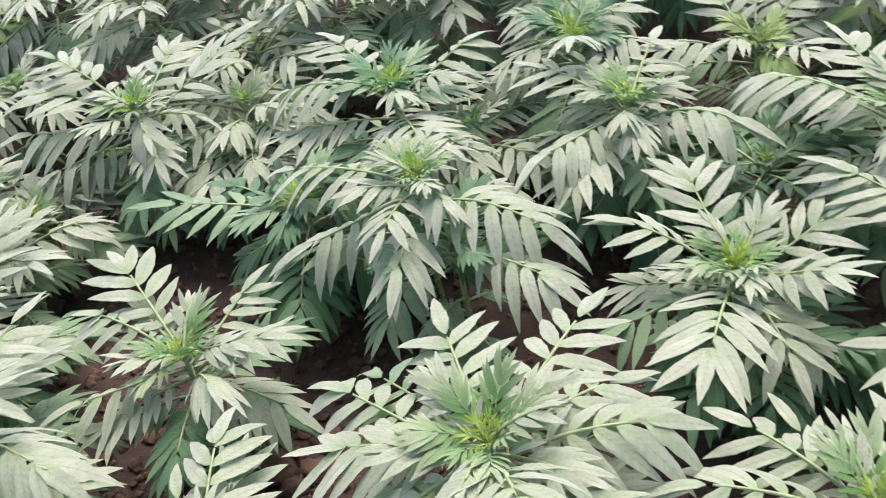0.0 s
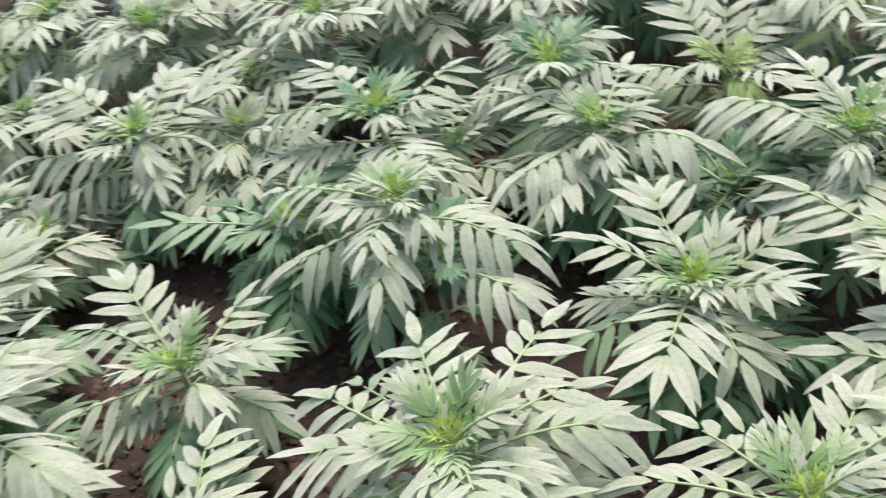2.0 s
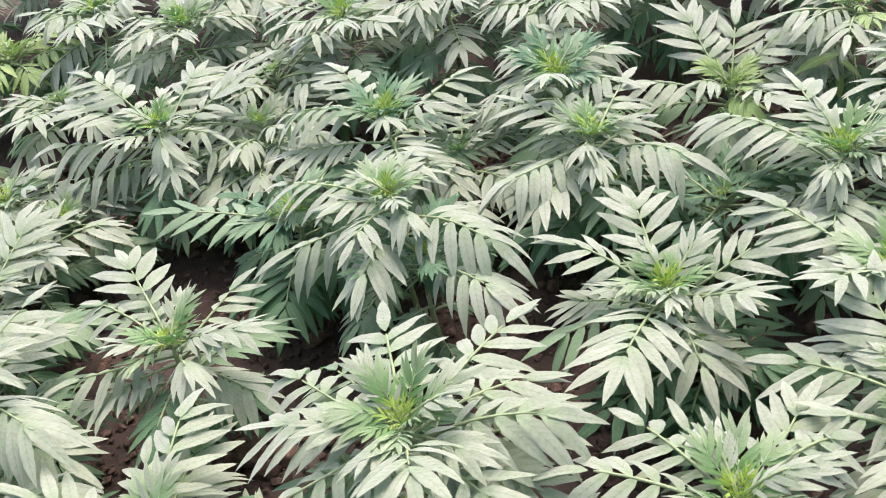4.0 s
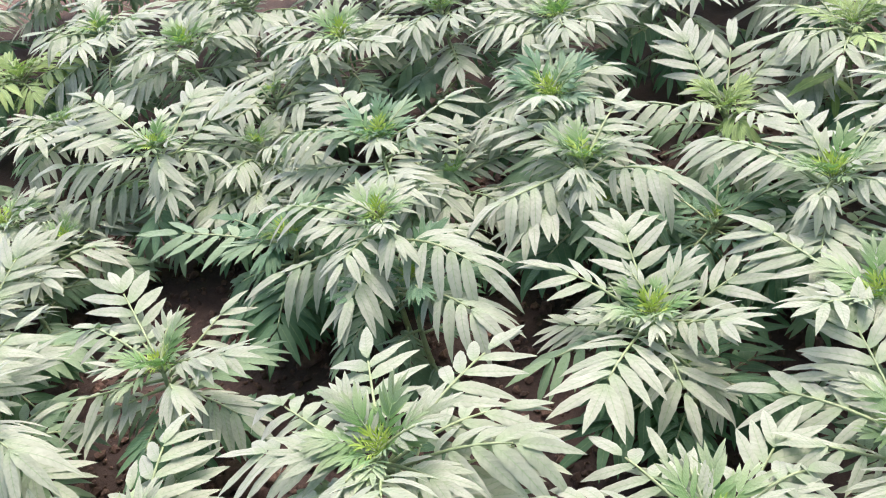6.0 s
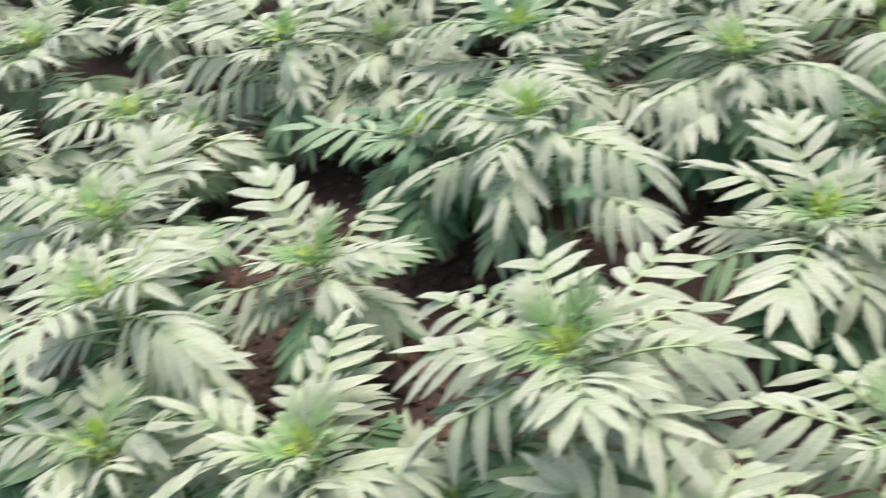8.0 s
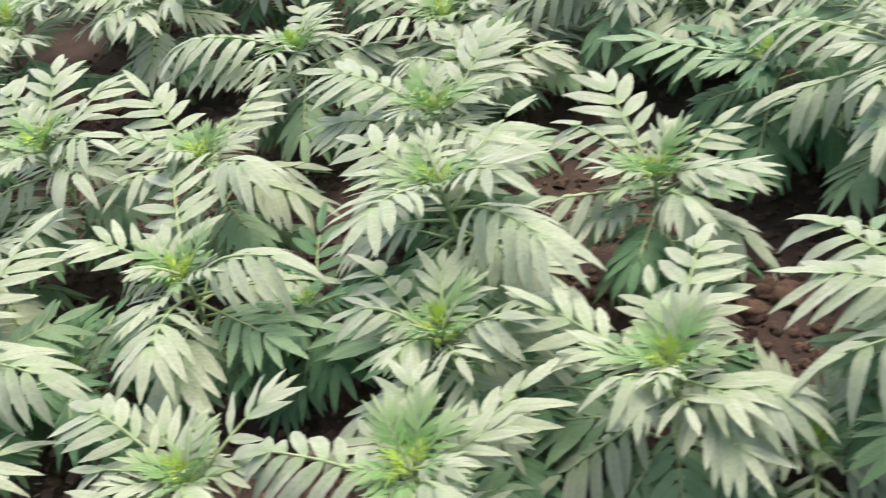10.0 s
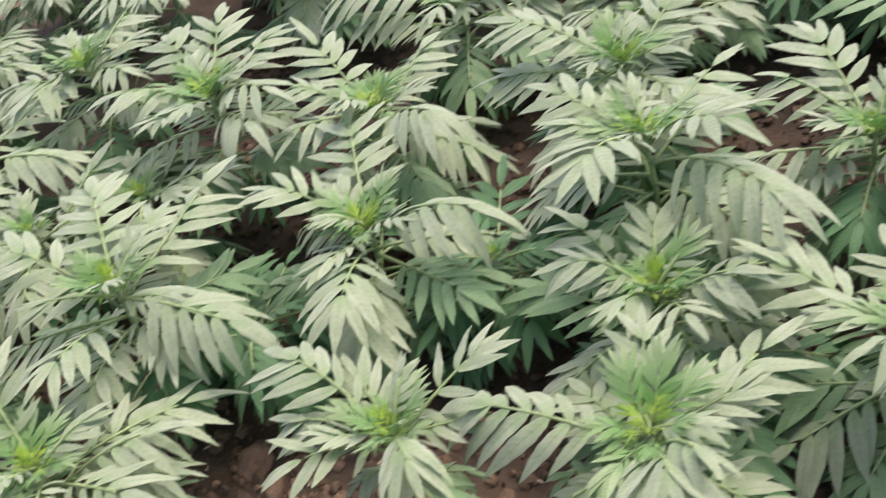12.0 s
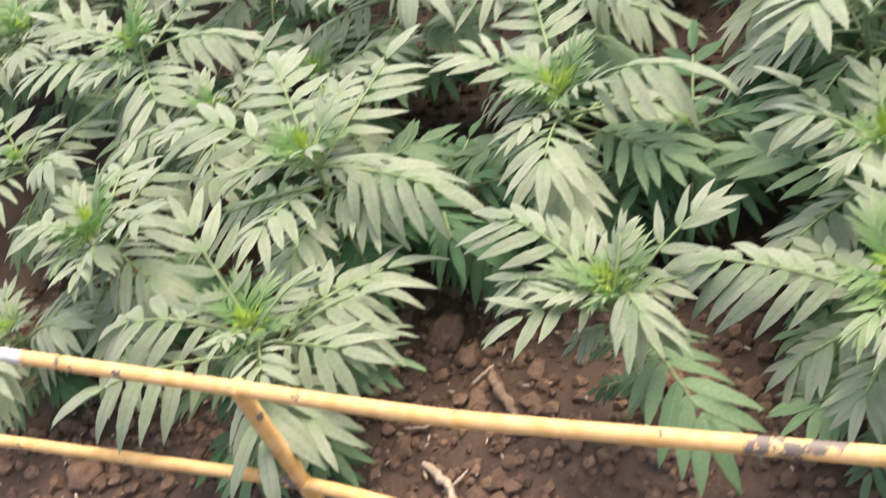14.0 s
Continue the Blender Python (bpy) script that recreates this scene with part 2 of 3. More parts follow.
FORMS = [(0.16, 0.34, 0.1, 0.140, 0.03), (0.24, 0.40, -0.12, 0.150, -0.05), (0.34, 0.32, 0.15, 0.138, 0.06), (0.10, 0.42, -0.1, 0.136, -0.02), (0.28, 0.28, -0.22, 0.152, 0.0)]
BLADES = [blade(d, f, t, w, 11, h) for d, f, t, w, h in FORMS]
SAGGING = [blade(d + 0.24, f, t, w, 11, h) for d, f, t, w, h in FORMS]
SIMPLE = [blade(d, f, t, w, 7, h, (-1.0, 0.0, 1.0)) for d, f, t, w, h in FORMS]
NARROW = [blade(d, 0.4, t, w, 5, h, (-1.0, 0.0, 1.0)) for d, t, w, h in ((0.12, 0.1, 0.120, 0.08), (0.34, -0.1, 0.110, -0.10), (0.24, 0.15, 0.126, 0.0))]


def blade_mesh(form, name, mat):
    verts, faces, uvs = form
    ob = mesh_object(name, verts, faces, [mat], uvs=uvs)
    me = ob.data
    bpy.data.objects.remove(ob)
    return me


BLADE_MESHES = {m.name: [blade_mesh(b, "leaflet", m) for b in BLADES] for m in (LEAF, CLEAN_SHADED, LIME, HALF)}
SAGGING_MESHES = {m.name: [blade_mesh(b, "leaflet", m) for b in SAGGING] for m in (LEAF, CLEAN_SHADED, LIME, HALF)}


def bend(base, tip, arch, n):
    """Points and directions along an arching leaf stalk."""
    base, tip = np.array(base, float), np.array(tip, float)
    mid = base + 0.5 * (tip - base) + np.array([0, 0, arch])
    s = np.linspace(0, 1, n)[:, None]
    pts = (1 - s) ** 2 * base + 2 * s * (1 - s) * mid + s ** 2 * tip
    tan = 2 * (1 - s) * (mid - base) + 2 * s * (tip - mid)
    return pts, tan / np.linalg.norm(tan, axis=1)[:, None]


def leaf_layout(base, tip, arch, pairs, rng, lean=0.0, open_angle=60.0, size=0.37, first=0.22, hang=(0.0, 0.34)):
    """Where the stalk and the leaflets of one pinnate leaf lie: stalk points, and for each leaflet its foot, way, face and length."""
    pts, tan = bend(base, tip, arch, 25)
    length = np.linalg.norm(np.diff(pts, axis=0), axis=1).sum()
    end = 0.69
    spots = []
    stations = np.linspace(first, end, pairs) + np.array([rng.uniform(-0.008, 0.008) for _ in range(pairs)])
    droop = rng.uniform(*hang)
    for s in list(stations) + [end + 0.005]:
        i = min(24, max(0, s * 24))
        lo = int(min(23, i))
        p = pts[lo] + (pts[lo + 1] - pts[lo]) * (i - lo)
        t = tan[lo]
        side = np.cross(t, (0, 0, 1.0))
        side /= np.linalg.norm(side) + 1e-9
        up = np.cross(side, t)
        c, q = math.cos(lean), math.sin(lean)
        side, up = c * side + q * up, c * up - q * side
        if s > end:
            spots.append((p, t + up * rng.uniform(-0.1, 0.1), up + side * rng.uniform(-0.2, 0.2), min(0.080, length * (1 - end) * 1.12), 1.0))
            continue
        rel = (s - first) / (end - first)
        long = min(0.082, size * length * (0.62 + 0.95 * rel - 0.72 * rel * rel)) * rng.uniform(0.94, 1.06)
        for sign in (-1, 1):
            a = radians(open_angle + 6 - 34 * rel + rng.uniform(-4, 4))
            sag = droop + rng.uniform(-0.07, 0.07)
            way = math.cos(a) * t + math.sin(a) * sign * side - sag * up
            face = up + 0.2 * sign * side * rng.uniform(-0.2, 1.0) + t * rng.uniform(-0.12, 0.12)
            spots.append((p + t * rng.uniform(-0.003, 0.003), way, face, long * rng.uniform(0.95, 1.05), 1.0))
    cut = int(round(end * 24)) + 1
    return pts[:cut], spots, length


def spot_matrix(p, way, face, long, wide):
    y = way / np.linalg.norm(way)
    z = face - (face @ y) * y
    z /= np.linalg.norm(z) + 1e-9
    x = np.cross(y, z)
    return np.column_stack([x * long * wide, y * long, z * long]), p


def joined_leaf(spots, forms, rng):
    verts, faces, uvs, at = [], [], [], 0
    for p, way, face, long, wide in spots:
        v, f, u = forms[rng.randrange(len(forms))]
        m, p = spot_matrix(p, way, face, long, wide)
        verts.append(v @ m.T + p)
        faces += [tuple(k + at for k in q) for q in f]
        uvs.append(u)
        at += len(v)
    return np.vstack(verts), faces, np.vstack(uvs)


# ---- young shoots, three forms shared by the plants ----
def shoot_meshes(seed):
    rng = random.Random(seed)
    out = []
    for name, mat, count, lo, hi, steep, forms, pairs in (("young_leaves", YOUNG, 10, 0.042, 0.072, (6, 52), NARROW, 6), ("growing_tip", TIP, 14, 0.020, 0.040, (20, 74), NARROW, 4)):
        verts, faces, uvs, at = [], [], [], 0
        for k in range(count):
            az, el, long = k * 2.399 + rng.uniform(-0.3, 0.3), radians(rng.uniform(*steep)), rng.uniform(lo, hi)
            base = np.array([0.004 * math.cos(az), 0.004 * math.sin(az), -0.018])
            tip = base + long * np.array([math.cos(az) * math.cos(el), math.sin(az) * math.cos(el), math.sin(el)])
            stalk, spots, length = leaf_layout(base, tip, long * 0.14, pairs, rng, open_angle=46, size=0.52, first=0.2, hang=(-0.25, 0.15))
            v, f, u = joined_leaf(spots, forms, rng)
            tv, tf = tube(stalk[::5], np.linspace(0.0010, 0.0005, len(stalk[::5])), 4)
            faces += [tuple(i + at for i in q) for q in f] + [tuple(i + at + len(v) for i in q) for q in tf]
            verts += [v, np.array(tv)]
            uvs += [u, np.full((len(tv), 2), 0.5)]
            at += len(v) + len(tv)
        ob = mesh_object(name, np.vstack(verts), faces, [mat], uvs=np.vstack(uvs))
        out.append(ob.data)
        bpy.data.objects.remove(ob)
    return out


SHOOTS = [shoot_meshes(s) for s in (3, 8, 21, 34, 55)]


def recoloured(meshes, mat):
    out = []
    for me in meshes:
        me = me.copy()
        me.materials[0] = mat
        out.append(me)
    return out


BLUISH_SHOOTS = [(recoloured(pair[:1], BLUISH)[0], pair[1]) for pair in SHOOTS]
LIME_SHOOTS = [recoloured(pair, LIME) for pair in SHOOTS]


# ---- plants ----
def marigold(x, y, top, leaves, seed, label, single=1, lower=17, inner=4, shoot=1.0, spread=1.0, heart=LEAF, outer=LEAF, lean=(0.0, 0.0)):
    """single: 2 makes every upper leaflet a piece of its own, 1 those of the outer leaves, 0 none. A young marigold:
    stem, upper leaves (compass angle from +x, reach, height of the tip over the shoot, arch; a fifth value 1 marks a
    half-clean or shade-darkened green leaf, 2 a short drooping one, 3 one whose leaflets hang), lower leaves round the
    stem, young shoot.
    """
    rng = random.Random(seed)
    plant = new("marigold_plant")
    plant.location = (x, y, 0)
    tagged(plant, label, "plant", "marigolds in the bed")
    bx, by = lean
    stem_pts = [(bx * (1 - s) + 0.003 * math.sin(5 * s + seed), by * (1 - s) + 0.003 * math.cos(4 * s + seed), s * (top - 0.02)) for s in np.linspace(-0.02, 1, 8)]
    v, f = tube(stem_pts, np.linspace(0.0055, 0.003, 8), 7)
    mesh_object("stem", v, f, [STALK], plant)

    def add_leaf(base, tip, arch, pairs, apart=True, size=0.37, mat=LEAF, sag=False, **more):
        stalk, spots, length = leaf_layout(base, tip, arch, pairs, rng, lean=rng.uniform(-0.12, 0.12), size=size, **more)
        tv, tf = tube(stalk[::2], np.linspace(0.0026, 0.0012, len(stalk[::2])), 5)
        if single and apart:
            leaf = mesh_object("leaf", tv, tf, [STALK], plant)
            for spot in spots:
                m, p = spot_matrix(*spot)
                bit = new("leaflet", (SAGGING_MESHES if sag else BLADE_MESHES)[mat.name][rng.randrange(len(BLADES))])
                bit.parent = leaf
                full = Matrix([[*m[i], p[i]] for i in range(3)] + [[0, 0, 0, 1]])
                bit.matrix_basis = full
        else:
            v, f, u = joined_leaf(spots, SAGGING if sag else SIMPLE, rng)
            k = len(v)
            mesh_object("leaf", list(v) + list(tv), list(f) + [tuple(i + k for i in q) for q in tf], [mat, STALK], plant,
                        uvs=np.vstack([u, np.full((len(tv), 2), 0.5)]), mat_index=[0] * len(f) + [1] * len(tf))

    for k, spec in enumerate(leaves):
        az, reach, rise = spec[:3]
        arch = spec[3] if len(spec) > 3 else 0.045
        form = spec[4] if len(spec) > 4 else 0
        arch *= 0.45 if 40 < az < 140 else 1.0
        a = radians(az)
        base = (0.004 * math.cos(a), 0.004 * math.sin(a), top - 0.03 - 0.010 * (k % 4))
        tip = (reach * math.cos(a), reach * math.sin(a), top + rise)
        if form == 2:
            add_leaf(base, tip, arch, 5, size=0.50, mat=outer, open_angle=50, hang=(0.3, 0.6))
        else:
            hang = (0.05, 0.3) if form == 3 else (-0.12, 0.12) if -150 < az < -30 else (-0.15, 0.2) if rise > 0.02 else (0.05, 0.4)
            add_leaf(base, tip, arch, 4 if reach < 0.15 else 5 if reach < 0.21 else 6, first=0.24, size=0.36 if form == 1 else 0.42, mat=HALF if form == 1 else outer, hang=hang, sag=form == 3)
    turn = rng.uniform(0, 360)
    for k in range(inner):
        a = radians(turn + k * 137.5 + rng.uniform(-15, 15))
        q = k / max(1, inner - 1)
        reach, up = 0.065 + 0.055 * q + rng.uniform(-0.01, 0.01), 0.026 - 0.030 * q + rng.uniform(-0.012, 0.012)
        add_leaf((0, 0, top - 0.015 - 0.02 * q), (reach * math.cos(a), reach * math.sin(a), top + up), rng.uniform(0.010, 0.025), 5, single > 1, size=0.50, mat=heart,
                 open_angle=46, first=0.18, hang=(-0.25, 0.2))
    turn = rng.uniform(0, 360)
    for k in range(lower):
        a = radians(turn + k * 137.5 + rng.uniform(-15, 15))
        q = k / max(1, lower - 1)
        h = top * (0.78 - 0.5 * q) + rng.uniform(-0.01, 0.01)
        reach = (rng.uniform(0.16, 0.225) - 0.06 * q) * spread
        # darker greens lower down: partly clean leaves, partly shade put into the colour
        add_leaf((0, 0, h), (reach * math.cos(a), reach * math.sin(a), max(0.03, h + rng.uniform(-0.06, 0.01))), rng.uniform(0.02, 0.045), 7, False, size=0.41, mat=CLEAN_SHADED if outer != LEAF or (q > 0.2 and k % 3 == 0) else LEAF if q < 0.2 else HALF)
    young, growing = (BLUISH_SHOOTS if heart in (CLEAN_SHADED, HALF) else LIME_SHOOTS if heart == LIME else SHOOTS)[seed % len(SHOOTS)]
    for name, me, size in (("young_leaves", young, 1.12 * shoot), ("growing_tip", growing, 1.0 * shoot)):
        ob = new(name, me)
        ob.parent = plant
        ob.matrix_basis = Matrix.LocRotScale((0, 0, top + 0.0), Euler((rng.uniform(-0.1, 0.1), rng.uniform(-0.1, 0.1), rng.uniform(0, 6.28))), (size, size, size))
    return plant


def whorl(seed, count=12, reach=(0.15, 0.20), rise=(-0.04, 0.03)):
    rng = random.Random(seed)
    turn = rng.uniform(0, 360)
    return [(turn + k * 360 / count + rng.uniform(-15, 15), rng.uniform(*reach), rng.uniform(*rise)) for k in range(count)]


PALE = "young marigold plant with pale grey-green feathery leaves"
GREEN = "young marigold plant with a blue-green leafy heart"
FRESH = "taller marigold plant with a yellow-green shoot"
EDGE = "young marigold plant beside the yellow fence"
LARGE = "large spreading marigold plant with pale dusty leaves"
HEART = "marigold plant with pale leaves and a yellow-green heart"
SMALL = "small marigold plant half hidden under its neighbours"
# dark plants: clean green leaves, with the shade of the gaps in their colour
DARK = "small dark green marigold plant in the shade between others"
marigold(-0.501, 0.857, 0.223, [(124, 0.202, 0.045, 0.04), (60, 0.169, -0.008, 0.0), (-12, 0.151, 0.012, 0.045), (-58, 0.132, 0.012, 0.045, 2), (151, 0.179, 0.005, 0.045), (-156, 0.183, -0.016, 0.005, 3)], 1, HEART, 2, inner=4, lower=13, spread=0.85)
marigold(-0.134, 0.569, 0.328, [(103, 0.22, -0.024, 0.03), (59, 0.283, -0.066, 0.085), (0, 0.203, -0.04, 0.055, 3), (139, 0.273, -0.064, 0.025, 3), (-154, 0.202, -0.06, 0.0, 3), (-23, 0.144, -0.058, 0.0, 3), (-89, 0.145, 0.035, 0.035), (-77, 0.152, 0.024, 0.075), (-105, 0.104, 0.019, 0.035, 2), (32, 0.2, -0.075, 0.05), (164, 0.21, -0.075, 0.05), (-46, 0.19, -0.06, 0.05), (122, 0.33, -0.165, 0.05, 1)], 2, LARGE, 2, shoot=0.95, inner=6, lower=18, spread=1.0)
# the leaf at -160 takes the darker green to show its shade
marigold(0.161, 0.869, 0.225, [(100, 0.195, 0.029, 0.025), (161, 0.162, 0.042, 0.045), (20, 0.176, 0.024, 0.0), (-41, 0.148, 0.026, 0.045), (-112, 0.245, 0.015, 0.04), (-79, 0.189, -0.06, 0.045), (-160, 0.199, -0.06, 0.045, 1)], 3, HEART, 2, inner=5, lower=7, spread=0.8)
marigold(-0.667, 1.412, 0.261, [(147, 0.219, 0.058, 0.055), (74, 0.196, 0.014, 0.04), (38, 0.258, 0.042, 0.0), (169, 0.205, 0.019, 0.075), (-68, 0.147, -0.026, 0.045, 2), (-9, 0.139, -0.063, 0.045), (-172, 0.241, -0.004, 0.0, 3), (-152, 0.209, -0.068, 0.0, 3)], 4, HEART, 1)
marigold(-0.241, 1.32, 0.275, [(-79, 0.11, 0.011, 0.045, 2), (170, 0.226, -0.043, 0.085, 3), (39, 0.204, 0.004, 0.01), (-76, 0.285, 0.0, 0.045), (125, 0.199, 0.023, 0.045), (-31, 0.122, 0.014, 0.045)], 5, GREEN, 1, shoot=1.05, heart=HALF)
marigold(0.09, 1.194, 0.267, [(65, 0.193, -0.001, 0.045), (140, 0.184, -0.002, 0.045), (-101, 0.102, 0.006, 0.045, 2), (-37, 0.217, -0.04, 0.085, 3), (-139, 0.228, -0.004, 0.0, 3), (109, 0.183, -0.017, 0.045), (44, 0.153, -0.057, 0.045), (153, 0.098, -0.047, 0.045, 2)], 6, PALE, 1)
marigold(0.421, 1.06, 0.274, [(100, 0.207, 0.005, 0.045), (151, 0.227, -0.004, 0.065, 3), (-116, 0.114, -0.001, 0.045, 2), (-108, 0.219, -0.046, 0.025), (52, 0.195, 0.007, 0.02), (-60, 0.11, 0.007, 0.045, 2)], 7, PALE, 1)
marigold(-0.204, 1.056, 0.29, [(152, 0.28, -0.068, 0.05, 3), (-157, 0.217, -0.057, 0.0, 3), (-65, 0.122, -0.01, 0.045, 2), (-41, 0.281, -0.059, 0.085, 3), (58, 0.146, -0.039, 0.045), (248, 0.151, -0.035, 0.045)], 8, PALE, 2, lower=9, shoot=0.85)
marigold(-0.382, 1.155, 0.208, [(173, 0.27, 0.001, 0.02, 1), (-105, 0.097, -0.01, 0.045, 2), (149, 0.18, -0.023, 0.045), (112, 0.174, -0.035, 0.045), (70, 0.189, -0.003, 0.045), (338, 0.19, 0.004, 0.045)], 9, PALE, 2, inner=4, heart=HALF, outer=CLEAN_SHADED)
marigold(0.045, 1.414, 0.264, [(129, 0.179, -0.028, 0.07), (40, 0.171, -0.041, 0.055), (-97, 0.153, 0.049, 0.045), (90, 0.19, 0.011, 0.045), (199, 0.157, -0.05, 0.045), (315, 0.18, -0.003, 0.045)], 10, GREEN, 1, shoot=1.15, heart=HALF)
marigold(-0.746, 0.748, 0.283, [(-28, 0.162, 0.035, 0.075), (-100, 0.191, 0.036, 0.085), (156, 0.19, -0.003, 0.045), (-36, 0.284, -0.01, 0.085, 3), (66, 0.19, -0.001, 0.045), (112, 0.157, -0.03, 0.045)], 11, HEART, 2)
marigold(-0.835, 0.957, 0.252, [(172, 0.22, 0.022, 0.06), (90, 0.287, -0.005, 0.0), (74, 0.202, 0.021, 0.02), (158, 0.149, -0.064, 0.045), (259, 0.19, -0.029, 0.045), (321, 0.159, -0.04, 0.045)], 12, PALE, 2)
marigold(-1.17, 1.171, 0.23, [(-155, 0.249, 0.02, 0.085, 3), (107, 0.188, -0.007, 0.045), (-1, 0.112, -0.001, 0.045, 2), (-150, 0.225, 0.01, 0.03, 3), (-86, 0.135, 0.016, 0.045)], 13, PALE, 1)
marigold(-1.168, 0.837, 0.245, [(146, 0.216, 0.062, 0.0), (178, 0.189, 0.015, 0.045), (83, 0.193, 0.003, 0.045), (-30, 0.193, 0.018, 0.08, 3), (218, 0.187, -0.026, 0.045)], 14, PALE, 2)
marigold(-1.073, 0.601, 0.23, [(120, 0.266, 0.029, 0.065), (-178, 0.152, 0.024, 0.08), (-74, 0.206, -0.014, 0.06), (-22, 0.22, -0.039, 0.0, 1), (-2, 0.22, 0.014, 0.085, 3), (170, 0.147, -0.063, 0.045)], 15, PALE, 2)
marigold(-0.687, 0.54, 0.235, [(-166, 0.119, 0.006, 0.085), (-11, 0.117, 0.04, 0.045, 2), (14, 0.192, -0.018, 0.085, 3), (143, 0.193, -0.003, 0.02), (-100, 0.099, 0.031, 0.045, 2), (-53, 0.111, 0.014, 0.045)], 16, HEART, 2)
marigold(-0.428, 0.514, 0.244, [(164, 0.184, 0.034, 0.0), (-106, 0.102, 0.005, 0.045, 2), (-19, 0.169, -0.008, 0.06, 3), (108, 0.172, -0.032, 0.07), (86, 0.209, 0.016, 0.06), (81, 0.183, -0.017, 0.0), (-117, 0.095, 0.038, 0.045, 2), (-66, 0.109, 0.011, 0.045)], 17, PALE, 2)
marigold(-0.638, 0.329, 0.269, [(107, 0.118, 0.023, 0.04), (56, 0.194, -0.008, 0.0), (180, 0.225, -0.031, 0.045, 3), (-62, 0.11, -0.0, 0.085, 2), (54, 0.148, -0.05, 0.045), (-41, 0.096, 0.034, 0.045, 2)], 18, LARGE, 2, spread=0.75)
marigold(-0.951, 1.326, 0.197, [(167, 0.198, 0.011, 0.045), (-93, 0.112, 0.005, 0.045, 2), (67, 0.148, -0.065, 0.045), (-34, 0.121, 0.044, 0.045), (213, 0.176, -0.001, 0.045), (117, 0.153, -0.037, 0.045)], 19, PALE, 1)
marigold(-1.743, 0.887, 0.276, [(89, 0.198, 0.016, 0.045), (344, 0.165, -0.01, 0.045), (135, 0.169, -0.025, 0.045), (200, 0.19, -0.042, 0.045), (276, 0.19, 0.01, 0.045)], 20, PALE, 1)
marigold(-1.319, 0.406, 0.273, [(-6, 0.264, -0.04, 0.035, 3), (83, 0.256, 0.014, 0.0), (-175, 0.185, 0.028, 0.085), (-83, 0.18, -0.004, 0.035), (133, 0.282, 0.004, 0.045), (103, 0.183, -0.018, 0.045)], 21, LARGE, 2)
marigold(-0.899, 0.307, 0.227, [(55, 0.146, 0.024, 0.045), (165, 0.169, 0.019, 0.085), (-140, 0.135, -0.025, 0.07), (-42, 0.212, -0.104, 0.085, 1), (-48, 0.11, 0.002, 0.085, 2), (-167, 0.124, 0.002, 0.045, 2)], 22, EDGE, 2, lower=7, inner=4, spread=0.45, shoot=0.85)
marigold(-1.265, 0.17, 0.24, [(-162, 0.202, -0.005, 0.065, 3), (58, 0.235, -0.078, 0.085), (-35, 0.176, -0.083, 0.045), (-138, 0.245, -0.023, 0.06, 3), (-53, 0.208, -0.036, 0.025, 3), (-3, 0.179, -0.009, 0.02), (-173, 0.117, -0.086, 0.045), (32, 0.176, -0.013, 0.045), (146, 0.132, 0.08, 0.045)], 23, EDGE, 2, spread=0.85, shoot=0.85)
marigold(0.326, 1.407, 0.202, [(35, 0.21, 0.029, 0.06), (108, 0.213, 0.067, 0.025), (12, 0.155, -0.046, 0.085), (77, 0.205, 0.047, 0.045), (-137, 0.106, 0.022, 0.045, 2), (-63, 0.144, 0.005, 0.045), (184, 0.184, 0.014, 0.045)], 24, FRESH, 1, shoot=0.95, inner=2, lower=10, heart=LIME)
marigold(-1.429, 0.811, 0.281, [(111, 0.201, 0.034, 0.06), (82, 0.196, -0.001, 0.035), (-146, 0.17, 0.013, 0.075, 3), (-34, 0.2, -0.014, 0.045, 3), (-12, 0.177, 0.001, 0.055), (144, 0.196, 0.019, 0.045), (-104, 0.135, -0.002, 0.045)], 25, PALE, 1)
marigold(-1.787, 0.620, 0.270, [(-44, 0.227, -0.077), (74, 0.207, -0.002), (-142, 0.205, -0.001), (179, 0.207, 0.032), (17, 0.217, -0.048)], 26, PALE, 1)
marigold(-0.719, 1.816, 0.280, [(-81, 0.16, -0.009), (161, 0.175, -0.015), (-34, 0.144, 0.014), (197, 0.167, -0.038), (233, 0.158, -0.002), (13, 0.159, -0.047), (52, 0.179, -0.022), (79, 0.183, 0.008), (121, 0.173, -0.046)], 27, PALE, 0)
marigold(-0.369, 1.741, 0.280, [(164, 0.181, -0.009), (-80, 0.148, 0.012), (-45, 0.163, -0.011), (46, 0.137, -0.047), (131, 0.184, -0.0), (95, 0.152, -0.015), (208, 0.157, 0.001), (249, 0.185, 0.005), (354, 0.174, -0.04)], 28, PALE, 0)
marigold(-0.973, 1.968, 0.280, [(304, 0.165, -0.01), (337, 0.175, 0.02), (22, 0.204, -0.018), (52, 0.19, -0.016), (85, 0.172, -0.04), (122, 0.204, 0.017), (162, 0.177, -0.026), (190, 0.165, 0.005), (238, 0.17, 0.005), (273, 0.188, -0.004)], 29, PALE, 0)
marigold(-1.202, 1.961, 0.200, [(273, 0.165, -0.01), (307, 0.189, -0.03), (345, 0.192, -0.002), (18, 0.202, -0.005), (59, 0.151, -0.012), (89, 0.187, -0.018), (135, 0.186, 0.006), (163, 0.185, 0.002), (207, 0.169, 0.009), (243, 0.188, 0.018)], 30, PALE, 0, heart=LIME, outer=LIME)
